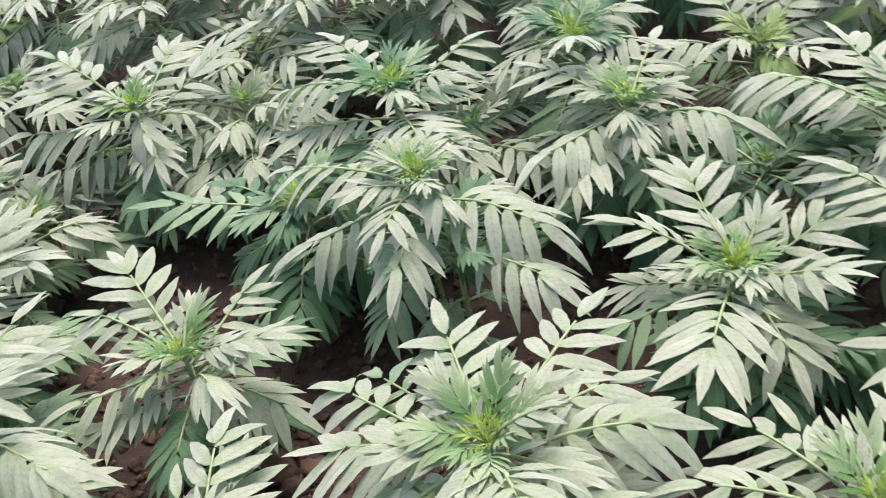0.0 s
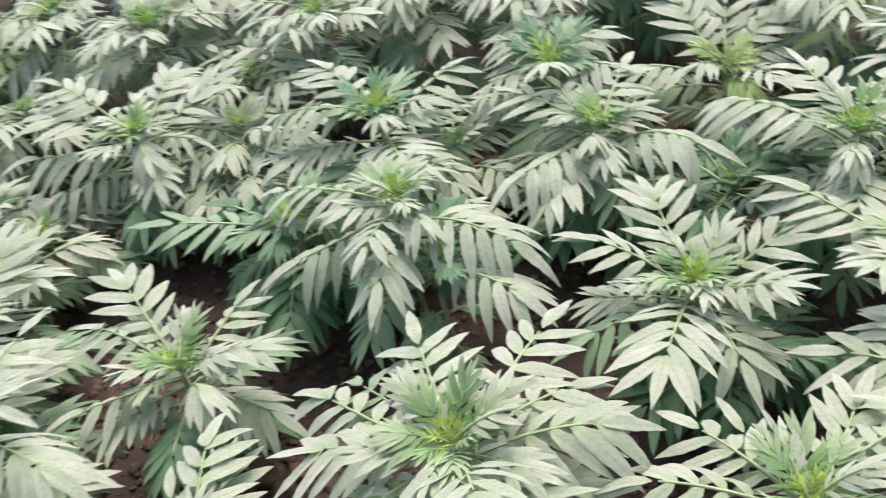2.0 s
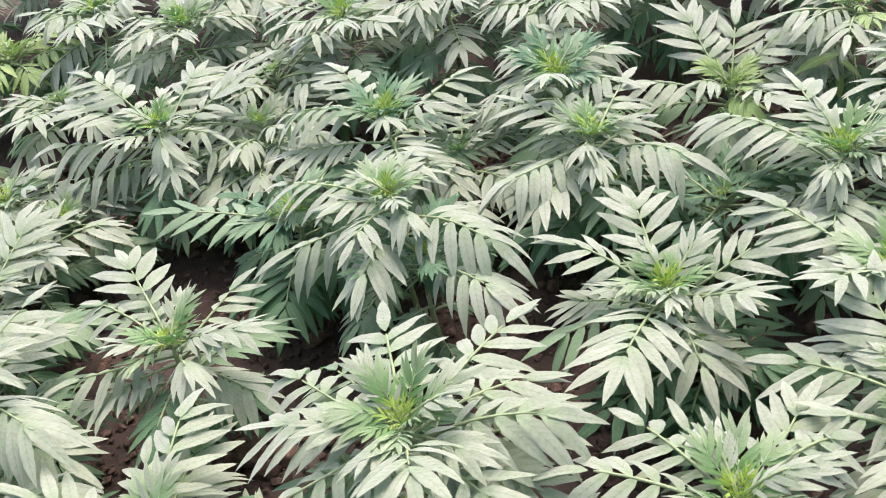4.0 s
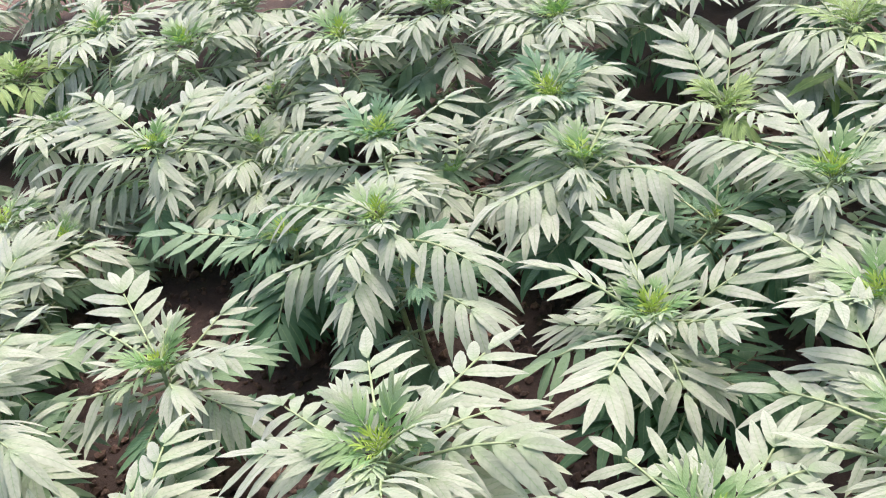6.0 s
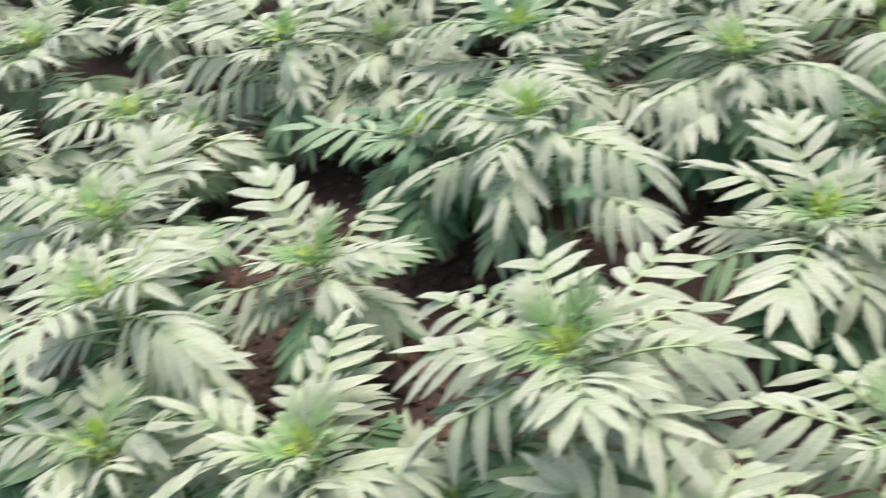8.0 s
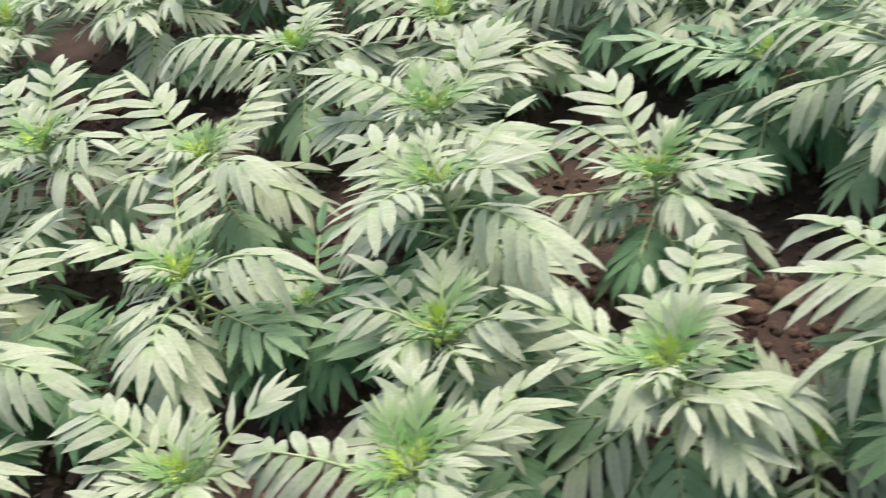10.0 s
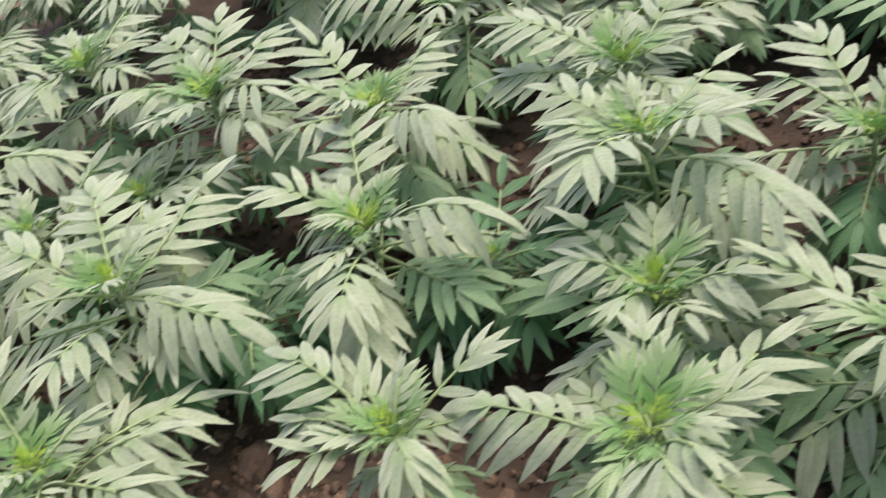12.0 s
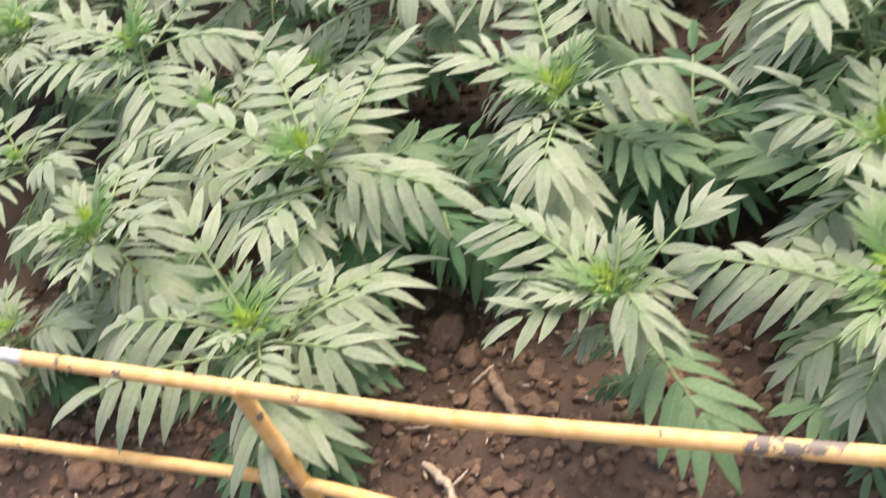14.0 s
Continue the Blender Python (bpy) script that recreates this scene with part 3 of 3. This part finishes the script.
marigold(0.062, 1.691, 0.280, [(344, 0.165, -0.01), (21, 0.179, -0.038), (62, 0.202, -0.017), (95, 0.19, 0.001), (123, 0.193, -0.009), (167, 0.173, -0.006), (205, 0.185, 0.0), (229, 0.159, -0.019), (275, 0.162, -0.002), (310, 0.152, -0.017)], 31, PALE, 0)
marigold(0.421, 0.817, 0.26, [(127, 0.239, -0.004, 0.03), (-141, 0.144, 0.041, 0.045), (303, 0.153, -0.041, 0.045), (8, 0.16, -0.036, 0.045), (67, 0.176, -0.023, 0.045)], 32, PALE, 1, lower=7, spread=0.8)
marigold(0.187, 0.485, 0.275, [(126, 0.192, -0.039, 0.07), (168, 0.203, -0.002, 0.045, 3), (107, 0.164, -0.039, 0.015), (55, 0.187, -0.012, 0.025), (31, 0.159, -0.041, 0.075), (-147, 0.078, 0.007, 0.045), (288, 0.15, -0.022, 0.045), (347, 0.173, -0.042, 0.045)], 33, PALE, 2, lower=9, spread=0.8)
marigold(0.403, 0.6, 0.26, [(146, 0.208, -0.045, 0.045), (102, 0.215, 0.026, 0.045), (119, 0.174, -0.027, 0.085), (-170, 0.136, 0.02, 0.0), (20, 0.17, -0.02, 0.045), (-60, 0.17, -0.03, 0.045), (-120, 0.16, -0.02, 0.045)], 56, PALE, 1, lower=8, spread=0.8)
marigold(0.552, 1.509, 0.270, [(221, 0.165, -0.01), (250, 0.18, -0.026), (294, 0.203, 0.007), (328, 0.195, -0.005), (3, 0.158, -0.008), (42, 0.203, 0.018), (79, 0.169, 0.013), (105, 0.156, -0.01), (151, 0.158, -0.006), (191, 0.171, -0.02)], 34, FRESH, 0, shoot=0.8, inner=3, heart=LIME)
marigold(-1.550, 1.316, 0.270, [(81, 0.165, -0.01), (114, 0.203, -0.023), (161, 0.2, -0.008), (186, 0.204, -0.015), (224, 0.168, 0.019), (261, 0.166, -0.017), (291, 0.184, -0.019), (330, 0.193, 0.008), (2, 0.179, -0.031), (52, 0.193, -0.033)], 35, PALE, 1)
marigold(-1.584, 0.26, 0.25, [(111, 0.183, -0.017, 0.03), (-5, 0.157, 0.033, 0.045), (-176, 0.17, -0.04, 0.065), (-42, 0.109, 0.015, 0.045, 2), (-21, 0.207, -0.052, 0.045, 3), (61, 0.159, 0.019, 0.045)], 36, EDGE, 1)
marigold(-0.168, 1.807, 0.280, [(106, 0.165, -0.01), (143, 0.176, -0.005), (179, 0.191, -0.042), (218, 0.167, -0.013), (247, 0.166, -0.013), (285, 0.17, 0.002), (323, 0.152, -0.032), (357, 0.2, 0.012), (34, 0.151, 0.004), (68, 0.182, -0.0)], 37, PALE, 0)
marigold(-0.629, 2.010, 0.280, [(228, 0.165, -0.01), (263, 0.2, -0.023), (298, 0.197, -0.036), (332, 0.196, -0.045), (17, 0.188, -0.02), (44, 0.193, 0.014), (78, 0.176, -0.012), (120, 0.168, -0.039), (157, 0.195, -0.045), (187, 0.195, 0.005)], 38, PALE, 0)
marigold(-0.980, 1.688, 0.200, [(239, 0.165, -0.01), (267, 0.19, 0.019), (319, 0.189, -0.047), (352, 0.162, -0.005), (30, 0.189, -0.041), (56, 0.2, -0.04), (97, 0.173, -0.039), (133, 0.152, -0.042), (165, 0.154, -0.046), (204, 0.191, 0.011)], 39, SMALL, 0, lower=7, inner=4, shoot=0.6)
marigold(-0.506, 1.479, 0.200, [(48, 0.165, -0.01), (83, 0.167, -0.008), (120, 0.202, -0.024), (149, 0.188, -0.039), (194, 0.178, 0.014), (229, 0.184, -0.032), (265, 0.164, 0.003), (301, 0.157, -0.034), (334, 0.191, -0.037), (16, 0.186, -0.044)], 40, SMALL, 0, lower=7, inner=4, shoot=0.6)
marigold(-0.135, 1.336, 0.170, [(240, 0.165, -0.01), (270, 0.157, -0.008), (308, 0.198, -0.016), (346, 0.194, -0.048), (28, 0.153, -0.039), (68, 0.187, -0.034), (90, 0.203, -0.003), (138, 0.158, -0.006), (166, 0.163, -0.027), (206, 0.169, -0.023)], 41, SMALL, 0, lower=7, inner=4, shoot=0.6)
marigold(-0.828, 1.278, 0.170, [(49, 0.165, -0.01), (126, 0.186, 0.006), (192, 0.197, -0.014), (267, 0.182, 0.002), (335, 0.155, -0.048)], 42, SMALL, 0, lower=7, inner=4, shoot=0.6)
marigold(-0.502, 1.407, 0.170, [(73, 0.165, -0.01), (101, 0.199, -0.016), (149, 0.15, -0.017), (187, 0.184, -0.02), (216, 0.155, -0.039), (247, 0.171, -0.023), (295, 0.158, -0.032), (321, 0.159, -0.03), (357, 0.177, -0.048), (44, 0.17, 0.016)], 43, SMALL, 0, lower=7, inner=4, shoot=0.6)
marigold(-0.859, 1.153, 0.200, [(248, 0.165, -0.01), (322, 0.176, 0.016), (25, 0.187, -0.03), (106, 0.19, -0.039), (171, 0.151, -0.034)], 44, SMALL, 0, lower=7, inner=4, shoot=0.6)
marigold(-1.490, 0.654, 0.200, [(28, 0.165, -0.01), (99, 0.204, -0.025), (169, 0.176, -0.03), (248, 0.189, -0.039), (312, 0.187, 0.016)], 45, SMALL, 0, lower=7, inner=4, shoot=0.6)
marigold(-1.596, 0.535, 0.220, [(233, 0.165, -0.01), (303, 0.204, -0.05), (9, 0.193, -0.021), (81, 0.18, 0.019), (161, 0.169, -0.043)], 46, SMALL, 0, lower=7, inner=4, shoot=0.6)
marigold(-0.931, 0.643, 0.150, [(26, 0.165, -0.01), (104, 0.177, 0.016), (162, 0.163, -0.046), (240, 0.153, -0.032), (312, 0.167, -0.046)], 47, DARK, 0, lower=9, inner=5, shoot=0.45, heart=CLEAN_SHADED, outer=CLEAN_SHADED)
marigold(-1.223, 0.492, 0.140, [(14, 0.165, -0.01), (93, 0.16, -0.014), (156, 0.179, -0.044), (227, 0.156, -0.012), (308, 0.183, 0.01)], 48, DARK, 0, lower=9, inner=5, shoot=0.45, heart=CLEAN_SHADED, outer=CLEAN_SHADED)
marigold(-0.646, 0.539, 0.150, [(77, 0.165, -0.01), (141, 0.18, -0.016), (222, 0.171, -0.006), (297, 0.2, -0.028), (4, 0.195, -0.034)], 49, DARK, 0, lower=9, inner=5, shoot=0.45, heart=CLEAN_SHADED, outer=CLEAN_SHADED)
marigold(0.209, 0.856, 0.130, [(42, 0.165, -0.01), (111, 0.155, 0.004), (191, 0.167, -0.041), (251, 0.163, -0.044), (329, 0.182, -0.033)], 50, DARK, 0, lower=9, inner=5, shoot=0.45, heart=CLEAN_SHADED, outer=CLEAN_SHADED)
marigold(0.275, 1.156, 0.150, [(22, 0.165, -0.01), (97, 0.153, -0.036), (163, 0.171, -0.043), (237, 0.167, 0.003), (311, 0.199, -0.004)], 51, DARK, 0, lower=9, inner=5, shoot=0.45, heart=CLEAN_SHADED, outer=CLEAN_SHADED)
marigold(-0.284, 0.523, 0.130, [(273, 0.165, -0.01), (347, 0.174, 0.007), (60, 0.203, 0.001), (133, 0.165, 0.007), (200, 0.157, -0.045)], 52, SMALL, 0, lower=8, spread=0.8, shoot=0.5)
marigold(-0.508, 1.644, 0.220, [(61, 0.165, -0.01), (93, 0.187, -0.03), (126, 0.192, -0.011), (161, 0.153, -0.041), (203, 0.197, 0.016), (243, 0.163, -0.02), (275, 0.168, -0.049), (314, 0.195, 0.001), (342, 0.179, -0.038), (28, 0.175, 0.016)], 53, PALE, 0, lower=8, spread=0.8, shoot=0.5)
marigold(-1.881, 0.391, 0.220, [(286, 0.165, -0.01), (352, 0.167, 0.014), (69, 0.174, -0.019), (146, 0.201, -0.013), (222, 0.183, -0.043)], 54, PALE, 0, lower=8, spread=0.8, shoot=0.5)
marigold(-1.684, 0.137, 0.170, [(293, 0.165, -0.01), (4, 0.153, 0.018), (70, 0.182, -0.016), (155, 0.172, -0.035), (218, 0.161, -0.011)], 55, SMALL, 0, lower=8, spread=0.8, shoot=0.5)

marigold(-2.116, 1.249, 0.26, whorl(91), 57, FRESH, 0, lower=10, heart=LIME)
marigold(-0.162, 0.977, 0.23, [(-48, 0.207, 0.0, 0.045, 3), (-165, 0.105, -0.03, 0.03, 1), (150, 0.10, -0.02, 0.03, 1), (15, 0.11, -0.02, 0.03, 1), (80, 0.12, -0.03, 0.03, 1)], 58, DARK, 2, lower=6, inner=5, spread=0.6, shoot=0.6, heart=CLEAN_SHADED)
marigold(0.110, 1.188, 0.17, whorl(62, 6, (0.12, 0.16)), 59, DARK, 0, lower=7, inner=5, shoot=0.6, heart=CLEAN_SHADED, outer=CLEAN_SHADED)

# plants further off in the bed
for k, (x, y) in enumerate([(-2.34, 0.11), (-2.46, 0.28), (-2.35, 0.66), (-2.38, 0.89), (-2.39, 1.22), (-2.39, 1.45), (-2.41, 1.78), (-2.37, 2.15), (-2.34, 2.38), (-2.41, 2.63), (-2.16, -0.02), (-2.1, 0.31), (-2.12, 0.68), (-2.1, 0.93), (-2.12, 1.45), (-2.1, 1.86), (-2.04, 2.41), (-2.07, 2.72), (-1.81, 1.21), (-1.8, 1.56), (-1.8, 1.84), (-1.82, 2.13), (-1.74, 2.36), (-1.79, 2.72), (-1.44, 1.53), (-1.5, 1.79), (-1.48, 2.09), (-1.53, 2.33), (-1.5, 2.72), (-1.24, 1.55), (-1.24, 2.42), (-1.21, 2.69), (-0.83, 2.32), (-0.96, 2.64), (-0.55, 2.61), (-0.36, 2.1), (-0.3, 2.44), (-0.24, 2.73), (-0.03, 0.35)]):
    marigold(x, y, 0.26 + 0.02 * math.sin(7.1 * k), whorl(200 + k), 200 + k, PALE, 0, lower=11, inner=6)
for k, (x, y) in enumerate([(0.03, 2.04), (-0.06, 2.33), (-0.04, 2.62), (0.29, 1.79), (0.26, 2.02), (0.34, 2.35), (0.3, 2.72), (0.62, 0.02), (0.67, 0.32), (0.65, 1.23), (0.59, 1.79), (0.56, 2.09), (0.54, 2.34), (0.58, 2.72), (0.84, 0.09), (0.86, 0.35), (0.88, 0.62), (0.94, 0.91), (0.85, 1.16), (0.84, 1.55), (0.92, 1.85), (0.92, 2.41), (0.93, 2.66), (1.18, 0.04), (1.24, 0.31), (1.2, 0.63), (1.26, 0.96), (1.26, 1.26), (1.17, 1.46), (1.2, 1.76), (1.19, 2.11), (1.26, 2.38), (1.24, 2.6)]):
    marigold(x, y, 0.26 + 0.02 * math.sin(7.1 * k), whorl(240 + k), 240 + k, PALE, 0, lower=11, inner=6)


# ---- a weed between the plants ----
def weed(x, y, top, seed):
    # a broad-leaved seedling: a thin stem and a few drooping leaves
    rng = random.Random(seed)
    plant = tagged(new("weed"), "small broad-leaved weed with drooping yellow-green leaves", "plant")
    plant.location = (x, y, 0)
    v, f = tube([(0.004 * math.sin(4 * s), 0.003 * s, top * s) for s in np.linspace(-0.05, 1, 7)], np.linspace(0.0035, 0.0018, 7), 6)
    mesh_object("stem", v, f, [LIME], plant)
    for k, (az, rise, long) in enumerate(((205, 0.25, 0.085), (330, -0.35, 0.060), (80, 0.1, 0.070), (265, -0.6, 0.045))):
        v, f, u = blade(0.45, 0.3, 0.1, 0.20, 13, 0.06)
        a = radians(az + rng.uniform(-8, 8))
        m, p = spot_matrix(np.array([0, 0, top - 0.012 * k]), np.array([math.cos(a), math.sin(a), rise]), np.array([0, 0, 1.0]), long, 1.0)
        mesh_object("leaf", v @ m.T + p, f, [LIME], plant, uvs=u)


weed(0.508, 1.43, 0.205, 3)


# ---- ground ----
def ground_height(x, y):
    return 0.012 * noise.noise((x * 5, y * 5, 0.3)) + 0.007 * noise.noise((x * 17, y * 17, 4.1)) - 0.004


def build_ground():
    inner = np.arange(-2.6, 1.8, 0.022)
    xs = np.concatenate([[-300, -60, -15, -5, -3.2], inner, [2.3, 4, 12, 60, 300]])
    inner = np.arange(-0.8, 2.6, 0.022)
    ys = np.concatenate([[-300, -60, -15, -4, -1.4], inner, [3.2, 6, 15, 60, 300]])
    verts = [(x, y, ground_height(x, y) if abs(x) < 3 and -1 < y < 3 else -0.004) for y in ys for x in xs]
    w = len(xs)
    faces = [(j * w + i, j * w + i + 1, (j + 1) * w + i + 1, (j + 1) * w + i) for j in range(len(ys) - 1) for i in range(w - 1)]
    tagged(mesh_object("ground", verts, faces, [SOIL]), "dark reddish-brown crumbly garden soil", "soil", kind="structure")


build_ground()


# ---- the yellow fence along the edge of the bed ----
def bumpy_tube(points, radius, seed, sides=12, steps=60):
    """A hand-bent pipe through points, slightly dented."""
    points = np.asarray(points, float)
    way = np.concatenate([[0], np.cumsum(np.linalg.norm(np.diff(points, axis=0), axis=1))])
    s = np.linspace(0, way[-1], steps)
    line = np.column_stack([np.interp(s, way, points[:, k]) for k in range(3)])
    for _ in range(6):
        line[1:-1] = 0.25 * line[:-2] + 0.5 * line[1:-1] + 0.25 * line[2:]
    radii = [radius * (1 + 0.05 * noise.noise((17 * k / steps * 3, seed, 0.5))) for k in range(steps)]
    return tube(line, radii, sides)


def fence():
    thing = tagged(new("fence"), "low yellow painted steel rail fence with chipped paint", "fence")
    corner, low = np.array([-1.160, 0.052, 0.305]), np.array([0, 0, -0.158])
    left, right = (np.array([math.cos(a), math.sin(a), 0.0]) for a in (radians(4.8), radians(8.4)))
    bend_at = corner + 0.21 * left
    bent = np.array([corner - 0.95 * left, corner, bend_at, bend_at + 0.7 * right])
    v, f = bumpy_tube(bent, 0.0077, 1.0, steps=90)
    mesh_object("top_rail", v, f, [PAINT], thing)
    foot = corner + low
    v, f = bumpy_tube(np.array([foot - 0.95 * np.array([math.cos(0.131), math.sin(0.131), 0.0]), foot, foot + (0.7, 0.03, -0.03)]), 0.0072, 2.0, steps=90)
    mesh_object("bottom_rail", v, f, [PAINT], thing)
    v, f = bumpy_tube((corner * (1, 1, 0) - (0, 0, 0.03), corner + (0, 0, 0.006)), 0.0085, 3.0, steps=30)
    mesh_object("post", v, f, [PAINT], thing)
    for at in (corner, corner + low):
        bm = bmesh.new()
        bmesh.ops.create_icosphere(bm, subdivisions=2, radius=0.0095)
        for vert in bm.verts:
            vert.co = Vector(at) + vert.co * (1 + 0.25 * noise.noise(vert.co * 160))
        me = bpy.data.meshes.new("weld")
        bm.to_mesh(me)
        bm.free()
        me.materials.append(PAINT)
        me.polygons.foreach_set("use_smooth", [True] * len(me.polygons))
        new("weld", me).parent = thing


fence()


# ---- soil clods, crumbs and litter ----
def lump(seed, subdivisions):
    """A clod one unit across: vertices and faces."""
    bm = bmesh.new()
    bmesh.ops.create_icosphere(bm, subdivisions=subdivisions, radius=0.5)
    for v in bm.verts:
        k = 1 + 0.55 * noise.noise(v.co * 2.3 + Vector((seed, 0, 0))) + 0.25 * noise.noise(v.co * 6 + Vector((0, seed, 0)))
        v.co = v.co * k
        v.co.z *= 0.75
    verts, faces = np.array([v.co[:] for v in bm.verts]), [tuple(v.index for v in f.verts) for f in bm.faces]
    bm.free()
    return verts, faces


def crumbs():
    rng = random.Random(11)
    forms = [lump(3.7 * k, 1) for k in range(6)]
    verts, faces, at = [], [], 0
    for _ in range(30000):
        x, y = rng.uniform(-1.95, 0.75), rng.uniform(-0.2, 1.75)
        if y > 0.5 and rng.random() < 0.45:
            continue
        size = 0.004 + (0.018 if y < 0.45 else 0.016) * rng.random() ** 1.6
        v, f = forms[rng.randrange(6)]
        c, q = math.cos(rng.uniform(0, 6.3)), math.sin(rng.uniform(0, 6.3))
        turned = np.column_stack([v[:, 0] * c - v[:, 1] * q, v[:, 0] * q + v[:, 1] * c, v[:, 2]])
        verts.append(turned * size + (x, y, ground_height(x, y) + 0.25 * size))
        faces += [tuple(i + at for i in t) for t in f]
        at += len(v)
    tagged(mesh_object("soil_crumbs", np.vstack(verts), faces, [CLOD], smooth=False), "small brown crumbs of dry soil on the bed", "soil", kind="stuff")


def clods():
    rng = random.Random(5)
    shapes = []
    for k in range(7):
        v, f = lump(1.3 + 5.1 * k, 3)
        ob = mesh_object("soil_clod", v, f, [CLOD])
        shapes.append(ob.data)
        bpy.data.objects.remove(ob)
    spots = [(-1.198, 0.375, 0.058), (-1.586, 0.043, 0.045), (-0.437, 0.829, 0.05), (-0.41, 0.80, 0.035), (-0.46, 0.86, 0.03), (-0.40, 1.12, 0.04), (-0.36, 1.15, 0.03),
             (-0.05, 1.10, 0.03), (-1.62, 0.06, 0.03), (-1.15, 0.34, 0.03), (-0.97, 0.25, 0.028)]
    spots += [(rng.uniform(-1.7, -0.75), rng.uniform(-0.05, 0.40), 0.011 + 0.015 * rng.random() ** 2) for _ in range(90)]
    spots += [(rng.uniform(-0.9, 0.5), rng.uniform(0.6, 1.5), 0.014 + 0.02 * rng.random() ** 2) for _ in range(50)]
    # heaps of coarse clods in the gaps between the plants
    for cx, cy in ((-0.418, 1.134), (-0.444, 0.848), (-0.36, 0.856), (0.236, 0.99)):
        spots += [(cx + rng.gauss(0, 0.045), cy + rng.gauss(0, 0.045), rng.uniform(0.018, 0.042)) for _ in range(12)]
    for x, y, size in spots:
        ob = tagged(new("soil_clod", shapes[rng.randrange(7)]), "rough reddish-brown clod of dry soil", "clod", "soil clods on the bed")
        ob.matrix_basis = Matrix.LocRotScale((x, y, ground_height(x, y) + 0.16 * size), Euler((rng.uniform(-0.3, 0.3), rng.uniform(-0.3, 0.3), rng.uniform(0, 6.3))),
                                             (size, size * rng.uniform(0.75, 1.1), size * rng.uniform(0.8, 1.0)))


crumbs()
clods()


def stick(name, label, points, radius, mat, seed):
    rng = random.Random(seed)
    points = np.array(points, float)
    s = np.linspace(0, len(points) - 1, 18)
    lo = np.minimum(s.astype(int), len(points) - 2)
    line = points[lo] + (points[lo + 1] - points[lo]) * (s - lo)[:, None]
    line += np.array([[rng.uniform(-1, 1) * radius * 0.4 for _ in range(3)] for _ in s])
    line[:, 2] += [ground_height(x, y) for x, y in line[:, :2]]
    radii = radius * np.array([0.55 + 0.5 * math.sin(math.pi * (0.12 + 0.8 * k / 17)) + rng.uniform(-0.08, 0.08) for k in range(18)])
    v, f = tube(line, radii, 8)
    tagged(mesh_object(name, v, f, [mat]), label, name.split("_")[-1])


STRAW = noisy_material("bleached_straw", (0.45, 0.33, 0.24), (0.68, 0.56, 0.44), 80.0, 0.8, 300.0, 0.001)
stick("dry_twig", "pale brown dry twig lying on the soil", [(-1.108, 0.324, 0.010), (-1.092, 0.303, 0.012), (-1.078, 0.292, 0.012), (-1.058, 0.276, 0.011), (-1.045, 0.258, 0.010)], 0.0062, TWIG, 1)
stick("straw_piece", "bleached sliver of straw on the soil", [(-1.121, 0.297, 0.010), (-1.112, 0.313, 0.013), (-1.105, 0.328, 0.014)], 0.0022, STRAW, 2)
stick("dry_root", "pale dry forked root on the soil", [(-1.128, 0.176, 0.010), (-1.105, 0.166, 0.013), (-1.085, 0.156, 0.012), (-1.068, 0.138, 0.009)], 0.0050, STRAW, 3)
stick("dry_root", "thin pale dry rootlet on the soil", [(-1.072, 0.182, 0.012), (-1.076, 0.166, 0.014), (-1.082, 0.156, 0.012)], 0.0018, STRAW, 4)
stick("dry_root", "thin pale dry rootlet on the soil", [(-1.175, 0.215, 0.012), (-1.15, 0.222, 0.012), (-1.135, 0.24, 0.011)], 0.0014, STRAW, 7)
stick("dry_twig", "brown dry stick lying between the plants", [(-0.962, 0.474, 0.016), (-0.925, 0.485, 0.018), (-0.888, 0.497, 0.016)], 0.0075, TWIG, 5)


def chaff():
    """Small pale flecks of dry litter."""
    rng = random.Random(19)
    verts, faces, at = [], [], 0
    v, f = lump(2.2, 1)
    for _ in range(170):
        x, y = rng.uniform(-1.7, -0.7), rng.uniform(-0.05, 0.42)
        a, size = rng.uniform(0, 6.3), rng.uniform(0.0015, 0.0045)
        w = v * (size * rng.uniform(1, 4), size, size * 0.5)
        w = np.column_stack([w[:, 0] * math.cos(a) - w[:, 1] * math.sin(a), w[:, 0] * math.sin(a) + w[:, 1] * math.cos(a), w[:, 2]])
        verts.append(w + (x, y, ground_height(x, y) + 0.009))
        faces += [tuple(i + at for i in t) for t in f]
        at += len(v)
    tagged(mesh_object("dry_litter", np.vstack(verts), faces, [STRAW]), "pale flecks of dry plant litter on the soil", "litter", kind="stuff")


chaff()
